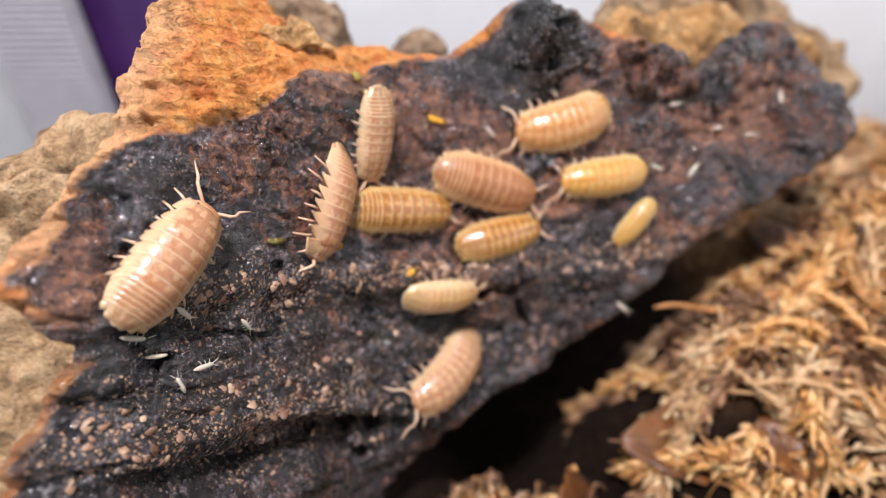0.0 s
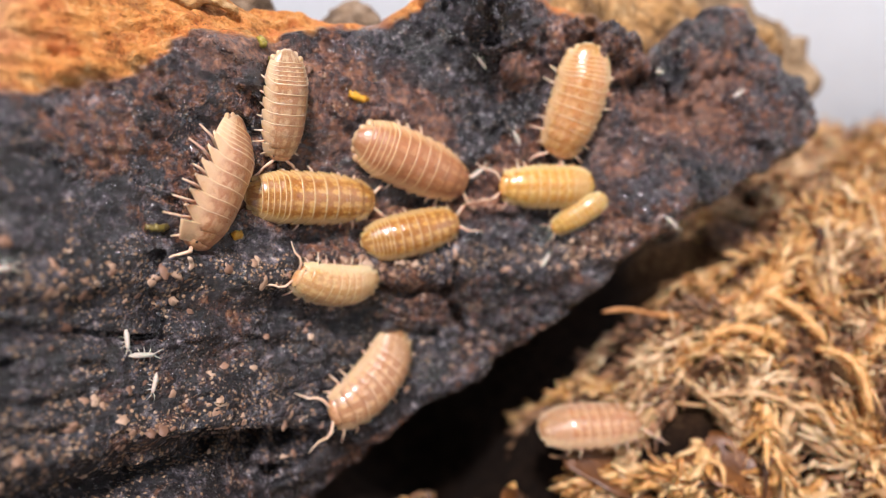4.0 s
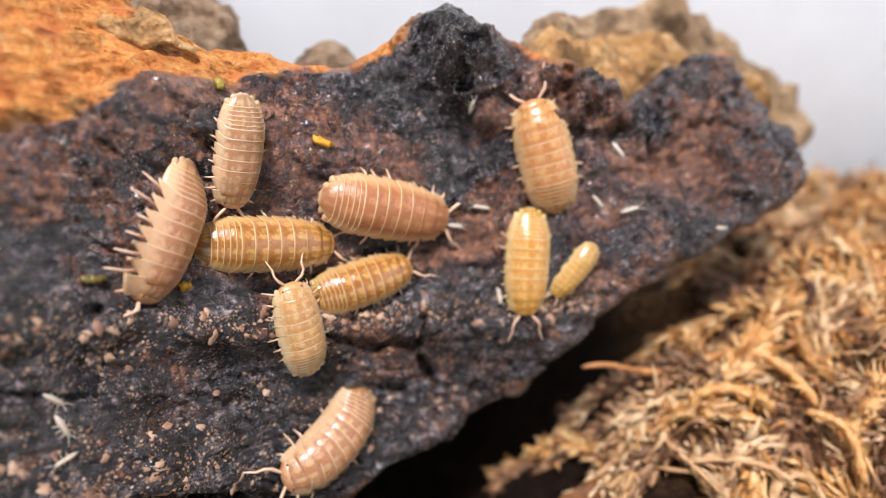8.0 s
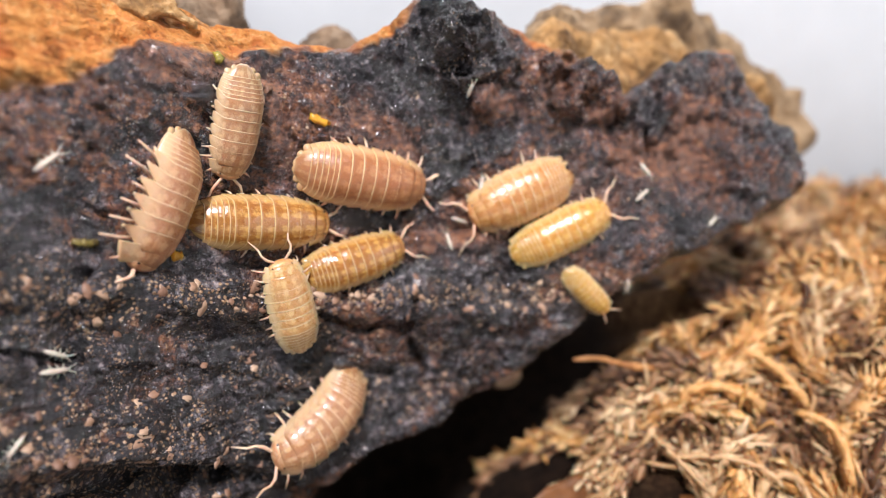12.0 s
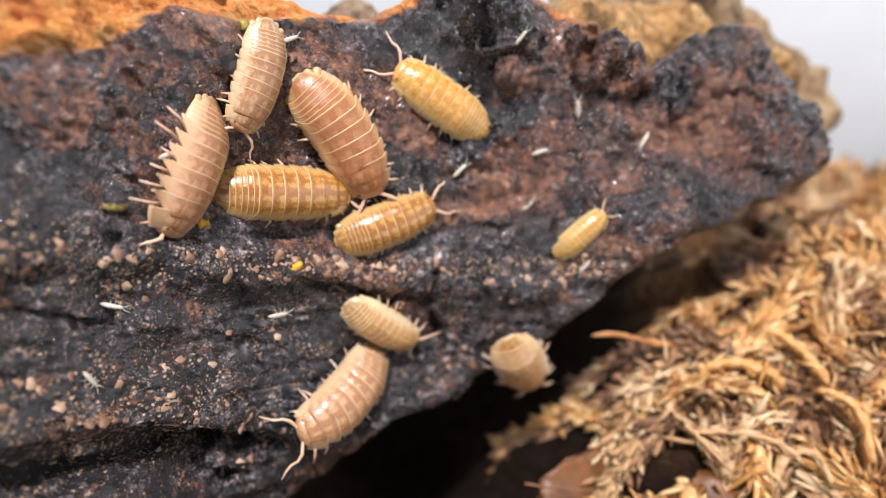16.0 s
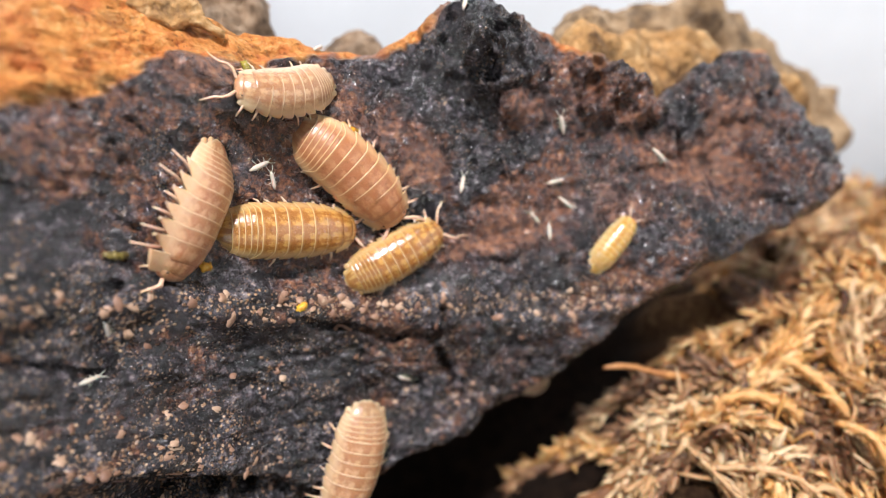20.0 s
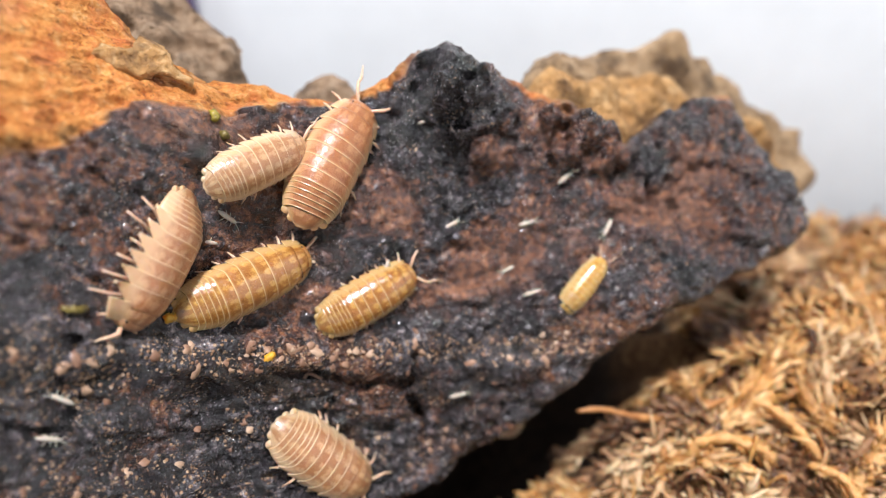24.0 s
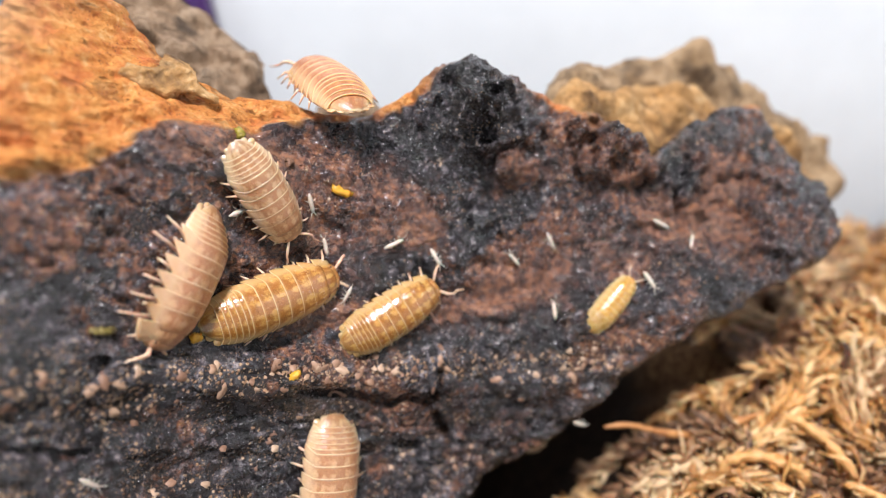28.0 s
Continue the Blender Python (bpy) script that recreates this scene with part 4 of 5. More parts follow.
def woodlouse(label, length, skin, spread=1.0, wide=1.0, feelers=1.0, lobe=0.045, flare=0.11):
    """The nose points along x, the back along z; the feet stand on z = 0. Every part keeps its station along the body, about which the body curls."""
    ob = thing("woodlouse", label, "woodlouse", "woodlice on the bark")
    BODY[ob.name], JOINTS[ob.name] = (length, []), []

    def piece(name, verts, faces, material, marks=(), at=0.0):
        made = part(name, mesh_of(name, np.asarray(verts, float) * (1, wide, wide) * length, faces, material, marks), ob)
        BODY[ob.name][1].append((made, at))
        return made

    u, w = np.meshgrid(np.linspace(0, math.pi, 9), np.linspace(0, 2 * math.pi, 14, endpoint=False))
    hf = [((k % 14) * 9 + i, (k % 14) * 9 + i + 1, ((k + 1) % 14) * 9 + i + 1, ((k + 1) % 14) * 9 + i) for k in range(14) for i in range(8)]

    def ball(cx, cz, rx, ry, rz):
        return np.stack([cx + rx * np.cos(u), ry * np.sin(u) * np.cos(w), cz + rz * np.sin(u) * np.sin(w)], -1).reshape(-1, 3)

    def marks_for(v, hem, blotch, skirt):
        return ("hem", np.full(len(v), hem)), ("blotch", np.full(len(v), blotch)), ("skirt", np.full(len(v), skirt))

    x = 0.425
    for n in range(7):
        step = 0.092 if n in (1, 2, 3, 4) else 0.084
        v, f, marks = plate(x, x - step - 0.016, flare * (1 - 0.09 * n), 0.020 + 0.006 * n + 0.006 * max(0, n - 3) - (0.03 if n == 0 else 0), lobe if n else 0.0, 0.004 + 0.002 * n)
        piece("back_plate", v, f, skin, marks, x - 0.5 * step)
        piece("belly_segment", ball(x - 0.5 * step, 0.062, 0.062, 0.62 * float(girth(np.array(x - 0.5 * step))), 0.043), hf, LIMB, (), x - 0.5 * step)
        x -= step
    for n in range(5):
        v, f, marks = plate(x, x - 0.046, 0.05, 0.030 - 0.003 * n, 0.018, 0.012)
        piece("tail_plate", v, f, skin, marks, x - 0.02)
        x -= 0.036
    head = ball(0.412, 0.070, 0.068, 0.130, 0.072)
    piece("head", head, hf, skin, marks_for(head, 0.1, 0.35, 0.0), 0.41)
    piece("tail_belly", ball(-0.31, 0.050, 0.125, 0.115, 0.040), hf, LIMB, (), -0.31)
    for side in (-1, 1):
        eye = ball(0.425, 0.108, 0.011, 0.011, 0.011) + (0, side * 0.088, 0)
        piece("eye", eye, hf, EYE_BLACK, (), 0.41)
    v, f, marks = plate(x + 0.010, -0.486, 0.0, 0.0, 0.0)
    piece("tail_fan", v, f, skin, marks, -0.4)
    for side in (-1, 1):
        for turn, reach in ((9, 0.070), (31, 0.088), (54, 0.098)):
            c, k = math.cos(math.radians(turn)), math.sin(math.radians(turn))
            v, f = flap(-0.350 - 0.060 * c, side * reach * k, 0.046, 0.104, 0.066, -side * turn)
            piece("tail_flap", v, f, skin, marks_for(v, 0.1, 0.4, 0.75), -0.4)
        k = feelers
        path = np.array([(0.455, 0.045, 0.070), (0.478, 0.070, 0.080), (0.50 + 0.02 * k, 0.07 + 0.055 * k, 0.10), (0.50 + 0.065 * k, 0.07 + 0.085 * k, 0.085), (0.50 + 0.115 * k, 0.07 + 0.09 * k, 0.055), (0.50 + 0.165 * k, 0.07 + 0.12 * k, 0.03), (0.50 + 0.21 * k, 0.07 + 0.15 * k, 0.02)]) * (1, side, 1)
        v, f = tube(path, [0.013, 0.013, 0.0145, 0.011, 0.011, 0.0075, 0.004])
        JOINTS[ob.name].append((piece("antenna", v, f, LIMB, (), 0.42), path[0] * (1, wide, wide) * length, side, -1))
        for n in range(7):
            hx = 0.36 - 0.088 * n
            g = float(girth(np.array(hx)))
            lean = 0.05 * (1.6 - 0.62 * n)
            out = spread * (0.010 + 0.022 * ((n * 7 + (side > 0) * 3) % 4))
            path = np.array([(hx, 0.09, 0.055), (hx + 0.3 * lean, g * 0.7, 0.065), (hx + 0.7 * lean, g + 0.3 * out, 0.050), (hx + lean, g + out, 0.0)]) * (1, side, 1)
            v, f = tube(path, [0.013, 0.013, 0.010, 0.005])
            JOINTS[ob.name].append((piece("leg", v, f, LIMB, (), hx), path[0] * (1, wide, wide) * length, side, n))
    return ob


PINK = shell("pink_shell", (0.23, 0.084, 0.034), (0.385, 0.165, 0.072), (0.60, 0.355, 0.195), (0.70, 0.46, 0.275))
ROSE = shell("rose_shell", (0.18, 0.060, 0.021), (0.33, 0.124, 0.046), (0.47, 0.225, 0.098), (0.66, 0.41, 0.215), 0.30, 0.25)
TAN = shell("tan_shell", (0.21, 0.080, 0.034), (0.37, 0.168, 0.074), (0.61, 0.375, 0.205), (0.70, 0.47, 0.285))
HONEY = shell("honey_shell", (0.13, 0.040, 0.008), (0.31, 0.122, 0.026), (0.61, 0.325, 0.090), (0.64, 0.40, 0.18), 0.10, 1.0)
YELLOW = shell("yellow_shell", (0.36, 0.135, 0.018), (0.51, 0.228, 0.044), (0.69, 0.395, 0.118), (0.72, 0.48, 0.235), 0.18, 0.6)
CREAM = shell("cream_shell", (0.35, 0.148, 0.045), (0.51, 0.248, 0.090), (0.70, 0.43, 0.205), (0.75, 0.53, 0.31), 0.22)
APRICOT = shell("apricot_shell", (0.29, 0.104, 0.028), (0.45, 0.190, 0.058), (0.62, 0.345, 0.140), (0.71, 0.46, 0.25), 0.20)

LICE = {
    "a": woodlouse("large pinkish tan woodlouse walking on the charred bark", 1.06, PINK, wide=1.02),
    "b": woodlouse("pinkish tan woodlouse resting with spread side plates", 1.10, PINK, 1.9, 1.12, feelers=0.45, lobe=0.085, flare=0.46),
    "c": woodlouse("pale tan woodlouse with brown spots on the bark", 0.90, TAN, wide=0.95),
    "d": woodlouse("glossy honey-coloured woodlouse resting in the bark's hollow", 1.18, HONEY, 0.8, 0.86, feelers=0.7),
    "e": woodlouse("large pink-brown woodlouse turning on the bark", 1.20, ROSE, wide=0.98),
    "f": woodlouse("glossy honey-brown woodlouse resting on the ledge", 0.98, HONEY, 0.8, 0.95),
    "g": woodlouse("pale orange woodlouse wandering over the charred bark", 1.10, APRICOT, 1.3, 1.06),
    "h": woodlouse("yellow woodlouse wandering over the charred bark", 1.03, YELLOW, 1.2, 0.92),
    "i": woodlouse("small smooth yellow young woodlouse", 0.63, YELLOW, 0.5, 0.88, 0.7, 0.02),
    "j": woodlouse("small cream woodlouse with banded back", 0.88, CREAM, 1.2),
    "k": woodlouse("pale tan curved woodlouse at the slab's lower edge", 1.16, TAN, 1.3),
    "l": woodlouse("pinkish woodlouse crawling through the moss", 1.10, PINK),
}
# how far each body curls to its left over its length, in radians, from time to time
BENDS = {
    "a": [(0, 0.0), (1.2, 0.0), (1.5, -0.5), (1.8, -0.3), (2.1, 0.0)],
    "b": [(0, 0.12)], "d": [(0, 0.0)], "f": [(0, 0.08)], "i": [(0, 0.0)], "l": [(0, 0.0)],
    "c": [(0, -0.1), (14, -0.1), (16, -0.4), (17, -0.7), (19, -0.9), (20, -0.9), (21, 0.1), (24, -0.2), (28, 0.05)],
    "e": [(0, 0.0), (13.5, 0.0), (14.5, -0.3), (16, -0.6), (17, -1.0), (18, -0.95), (19, -0.7), (20, -0.5), (21, -0.35), (23.5, -0.4), (25, 0.1), (28, 0.0)],
    "g": [(0, -0.7), (1.2, -0.6), (2, 0.05), (3, 0.1), (4, -0.45), (6.5, 0.0), (11, 0.2), (13.5, -0.1), (15, 0.0)],
    "h": [(0, -0.2), (6.5, 0.0), (9.3, 0.15), (11, 0.0)],
    "j": [(0, 0.0), (2, -0.1), (3, -0.5), (4, -0.8), (6.5, 0.0), (14.5, 0.0), (15.3, -0.3), (16, 0.15)],
    "k": [(0, -1.1), (15, -1.0), (16.5, -0.7), (17, -0.5), (20, -0.25), (21.5, 0.1), (23.5, 0.2), (25, 0.0)],
}

# ---- springtails ----
def springtail(length):
    ob = thing("springtail", "tiny white springtail on the charred bark", "springtail", "springtails on the bark")
    s = np.linspace(-1, 1, 9)
    v, f = tube(np.stack([0.5 * s, 0 * s, 0.13 + 0.03 * (1 - s * s)], 1) * length, length * np.array([0.03, 0.08, 0.115, 0.12, 0.115, 0.11, 0.105, 0.10, 0.05]), 8, 0.9)
    part("body", mesh_of("body", v, f, WHITE_BODY), ob)
    for side in (-1, 1):
        v, f = tube(np.array([(0.48, 0.04, 0.14), (0.60, 0.10, 0.17), (0.72, 0.15, 0.14), (0.84, 0.20, 0.10)]) * (1, side, 1) * length, length * np.array([0.022, 0.02, 0.017, 0.01]), 5)
        part("antenna", mesh_of("antenna", v, f, WHITE_BODY), ob)
        for n in range(3):
            x = 0.30 - 0.17 * n
            v, f = tube(np.array([(x, 0.06, 0.10), (x + 0.06 - 0.06 * n, 0.18, 0.09), (x + 0.09 - 0.10 * n, 0.28, 0.0)]) * (1, side, 1) * length, length * np.array([0.022, 0.018, 0.008]), 5)
            part("leg", mesh_of("leg", v, f, WHITE_BODY), ob)
    return ob


SPRINGTAILS = [springtail(0.15), springtail(0.18), springtail(0.165)]
SPRINGTAILS += [copy_thing(SPRINGTAILS[n % 3], Matrix()) for n in range(12)]

# ---- single fibres and shreds on the heap ----
def fibre(name, label, category, points, radius, material, flat=0.6):
    """A bent fibre through points of the slab's axes."""
    p = np.array(points, float)
    t, u = np.linspace(0, 1, len(p)), np.linspace(0, 1, 5 * len(p))
    line = np.stack([np.interp(u, t, p[:, k]) for k in range(3)], 1)
    for n in range(3):
        line[1:-1] = (line[:-2] + 2 * line[1:-1] + line[2:]) / 4
    v, f = tube(line, radius * (1.05 - 0.7 * np.abs(2 * u - 1) ** 4) * (1 + 0.12 * np.sin(31 * u) + 0.08 * np.sin(53 * u)), 8, flat)
    rough = np.random.default_rng(len(label))
    v = v + rough.normal(0, 0.09 * radius, v.shape)
    if material is not ROOT:
        slips = [(v, f)]
        for k in rough.integers(1, len(line) - 3, 26):
            out = rough.normal(0, 1, 3)
            q = np.array([0.0, 0.4, 0.75, 1.0])[:, None]
            slips.append(tube(line[k] + (line[k + 2] - line[k]) * q * rough.uniform(0.8, 2.0) + out / np.linalg.norm(out) * radius * (0.5 + 0.45 * q), radius * np.array([0.2, 0.34, 0.24, 0.04]), 4, 0.5))
        v, f, n = np.concatenate([a for a, _ in slips]), [], 0
        for a, b in slips:
            f += [tuple(i + n for i in q) for q in b]
            n += len(a)
    ob = tagged(new(name, mesh_of(name, v, f, material)), label, category, "fibres on the moss heap")
    ob.matrix_world = BASE


fibre("root_fibre", "long thin orange-brown root fibre arching over the moss", "fibre", [(2.48, 7.92, -0.61), (2.75, 7.92, -0.56), (3.10, 7.97, -0.63), (3.42, 8.02, -0.64), (3.75, 8.02, -0.53), (4.04, 8.02, -0.40), (4.35, 8.08, -0.33), (4.68, 8.13, -0.23), (4.95, 8.23, 0.01), (5.06, 8.34, 0.14)], 0.037, ROOT, 1)
fibre("moss_shred", "thick golden curled shred lying on the moss", "shred", [(4.21, 8.13, -0.37), (4.40, 7.92, -0.39), (4.64, 7.81, -0.54), (4.79, 7.70, -0.75), (4.88, 7.66, -1.07)], 0.109, MOSS_GOLD, 0.49)
fibre("moss_shred", "golden hooked shred lying on the moss", "shred", [(3.59, 7.70, -0.95), (3.66, 7.66, -0.79), (3.91, 7.60, -0.72), (4.23, 7.60, -0.81), (4.42, 7.66, -1.00)], 0.114, MOSS_GOLD, 0.46)
fibre("moss_shred", "pale curled shred lying on the moss", "shred", [(3.74, 7.66, -1.03), (3.81, 7.60, -0.90), (4.04, 7.60, -0.94), (4.15, 7.66, -1.10)], 0.102, MOSS_TAN, 0.36)
fibre("moss_shred", "pale ragged shred lying on the moss", "shred", [(3.21, 7.60, -1.22), (3.33, 7.49, -1.34), (3.54, 7.39, -1.53), (3.75, 7.28, -1.74)], 0.077, MOSS_TAN, 0.36)
fibre("moss_shred", "tan shred lying on the moss", "shred", [(3.41, 7.49, -1.45), (3.80, 7.39, -1.38), (4.17, 7.28, -1.41), (4.37, 7.19, -1.57)], 0.089, MOSS_TAN, 0.41)
fibre("moss_shred", "golden shred at the heap edge", "shred", [(4.64, 7.49, -0.92), (4.87, 7.39, -0.95), (5.00, 7.28, -1.17), (5.02, 7.19, -1.51)], 0.102, MOSS_GOLD, 0.46)
fibre("moss_shred", "pale looped strand on the moss", "shred", [(4.13, 7.19, -1.85), (4.18, 7.23, -1.59), (4.39, 7.28, -1.46), (4.59, 7.28, -1.53), (4.65, 7.19, -1.75)], 0.064, MOSS_TAN, 0.54)

# ---- dead leaves in the litter ----
def dead_leaf(x, y, z, long, wide, turns, label):
    u, v = np.meshgrid(np.linspace(0, 1, 15), np.linspace(-1, 1, 9))
    half = wide * np.sin(math.pi * np.clip(u, 0.03, 0.97)) ** 0.7 * (1 + 0.08 * np.sin(23 * u + 5 * v))
    top = np.stack([long * (u - 0.5), half * v, 0.25 * half * v * v - 0.10 * long * (2 * u - 1) ** 2 + 0.02 * np.sin(17 * u) * v - 0.015 * np.cos(40 * u + 9 * np.abs(v))], -1).reshape(-1, 3)
    verts = np.concatenate([top, top - (0, 0, 0.015)])
    n, faces = len(top), []
    for r in range(8):
        for c in range(14):
            i = r * 15 + c
            faces += [(i, i + 1, i + 16, i + 15), (n + i, n + i + 15, n + i + 16, n + i + 1)]
    edge = list(range(15)) + [r * 15 + 14 for r in range(1, 9)] + [8 * 15 + c for c in range(13, -1, -1)] + [r * 15 for r in range(7, 0, -1)]
    faces += [(edge[(i + 1) % len(edge)], edge[i], n + edge[i], n + edge[(i + 1) % len(edge)]) for i in range(len(edge))]
    ob = thing("dead_leaf", label, "leaf", "dead leaves in the litter", BASE @ pose(x * CM, y * CM, z * CM, *turns))
    part("blade", mesh_of("blade", verts, faces, LEAF), ob)
    s = np.linspace(0, 1, 8)
    v, f = tube(np.stack([long * (s - 0.62), 0 * s, 0.012 - 0.10 * long * (2 * np.clip(s - 0.12, 0, 1) - 1) ** 2], 1), 0.012 * (1.1 - s), 5)
    part("midrib", mesh_of("midrib", v, f, MOSS_BROWN), ob)


dead_leaf(2.75, 7.7, -2.2, 1.5, 0.45, (60, 10, 20), "brown curled dead leaf lying under the bark's edge")
dead_leaf(1.5, 7.4, -2.9, 1.6, 0.4, (50, -15, 70), "dark brown dead leaf in the litter")
dead_leaf(0.6, 7.2, -2.9, 1.2, 0.3, (60, 20, 120), "tan dead leaf scrap in the litter")
dead_leaf(3.6, 7.4, -2.1, 1.1, 0.3, (40, 25, -30), "brown leaf scrap caught in the moss")

# ---- crumbs ----
grain(-0.12, 1.30, -8, 0.17, GRAIN, "amber yellow crumb lying on the bark")
grain(-0.82, 1.57, 70, 0.12, LIME_GRAIN, "small olive green crumb on the bark")
grain(-0.35, -0.19, 50, 0.1, GRAIN, "small yellow crumb on the speckled ledge")
grain(-1.00, 0.07, 20, 0.08, GRAIN, "small yellow crumb beside a woodlouse")
grain(-1.41, 0.08, 5, 0.14, GREEN_GRAIN, "dull olive crumb beside a woodlouse")
grain(-0.74, 1.44, 10, 0.06, GREEN_GRAIN, "tiny olive crumb on the bark")
grain(-0.50, 1.44, 30, 0.07, FLAKE, "tiny brown crumb on the bark")
grain(-1.34, -0.43, 20, 0.05, FLAKE, "tiny brown crumb in a crack")



a = np.linspace(0.2, 5.2, 12)
v, f = tube(np.stack([0.075 * np.cos(a), 0.05 * np.sin(a), 0.03 + 0.02 * np.sin(2 * a)], 1), 0.018 * (1.1 - 0.5 * np.abs(np.linspace(-1, 1, 12)) ** 3), 6, 0.5)
curl = tagged(new("bark_curl", mesh_of("bark_curl", v, f, FLAKE)), "small curled brown bark scale on the speckled ledge", "bark")
curl.matrix_world = BASE @ on_face(-0.09, -0.33, 0.08)


# ---- motion ----
def perch(x, z, heading, lift=0.0, lean=0.0, nose=0.0, size=0.3):
    """A pose on the slab's face: x, z in centimetres, the heading in degrees from +x towards +z."""
    k = np.linspace(-size, size, 5)
    dx, dz = (a.ravel() for a in np.meshgrid(k, k))
    rows = np.stack([np.ones(25), dx, dz], 1)
    y, sx, sz = np.linalg.lstsq(rows, relief(x + dx, z + dz), rcond=None)[0]
    up = Vector((sx, -1, sz)).normalized()
    c, s = math.cos(radians(heading)), math.sin(radians(heading))
    u, v = (a.ravel() * size / 0.3 for a in np.meshgrid(np.linspace(-0.45, 0.45, 9), np.linspace(-0.12, 0.12, 3)))
    u, v = u * c - v * s, u * s + v * c
    bulge = min(0.12, max(0.0, float(np.max(y + sx * u + sz * v - relief(x + u, z + v))) - 0.08))
    ahead = Vector((c, sx * c + sz * s, s)).normalized()
    side = up.cross(ahead)
    m = Matrix((ahead, side, up)).transposed().to_4x4()
    m.translation = (Vector((x, y, z)) + up * (lift + 0.8 * bulge)) * CM
    return BASE @ m @ pose(0, 0, 0, lean, nose)


def step_limbs(ob, rows, bends):
    """Legs swing while the woodlouse walks, the antennae feel about all the time, and the body's parts follow its curl."""
    phase = sum(map(ord, ob.name)) % 7
    length, stations = BODY[ob.name]
    size = length * CM
    spans, curls = [], [t for t, b in bends]
    for a, b in zip(rows, rows[1:]):
        if math.hypot(b[1] - a[1], b[2] - a[2]) > 0.09 or abs(b[3] - a[3]) > 14:
            spans.append((a[0], b[0]))

    def curled(x, t):
        m = arc(x, float(np.interp(t, curls, [b for _, b in bends])))
        m.translation = m.translation * size
        return m

    limbs = {limb.name: (hip, side, n) for limb, hip, side, n in JOINTS[ob.name]}
    for piece, at in stations:
        swings, x, y, z = [(0.0, 0.0)], 0, 0, 0
        if piece.name in limbs:
            hip, side, n = limbs[piece.name]
            x, y, z = hip * CM
            if n < 0:
                swings = [(0.8 * k, 9 * math.sin(2.1 * k + phase + side) + 4 * math.sin(5.3 * k + 2 * side)) for k in range(35)] + [(28.0, 0.0)]
            else:
                for start, end in spans:
                    steps = min(10, max(3, int((end - start) / 0.15)))
                    for k in range(1, steps):
                        swings.append((start + (end - start) * k / steps, side * 13 * math.sin(math.pi * (k + n) + 0.7 * n + (side > 0) * math.pi)))
                    swings.append((end, 0.0))
        times = {frame(t): t for t in [0.0, 28.0] + [t for t, _ in swings] + curls}
        keyed = []
        for t in sorted(times.values()):
            angle = float(np.interp(t, [s for s, _ in swings], [a for _, a in swings]))
            keyed.append((t, curled(at, t) @ pose(x, y, z, 0, 0, angle) @ pose(-x, -y, -z)))
        if len(swings) > 1 or len(curls) > 1:
            walk(piece, keyed)
        else:
            piece.matrix_basis = keyed[0][1]


def crawl(name, lift, lean, rows):
    """Rows of (seconds, x, z, heading) and, where the woodlouse leaves the face, its lift, lean and nose."""
    keyed = []
    for t, x, z, heading, *more in rows:
        high, roll, nose = (*more, 0, 0, 0)[:3] if more else (0, 0, 0)
        keyed.append((t, perch(x, z, heading, lift + high, lean + roll, nose)))
    walk(LICE[name], keyed)
    step_limbs(LICE[name], rows, BENDS[name])


def scurry(number, rows):
    walk(SPRINGTAILS[number], [(t, perch(x, z, heading, 0.0, 0, 0, 0.06)) for t, x, z, heading in rows])


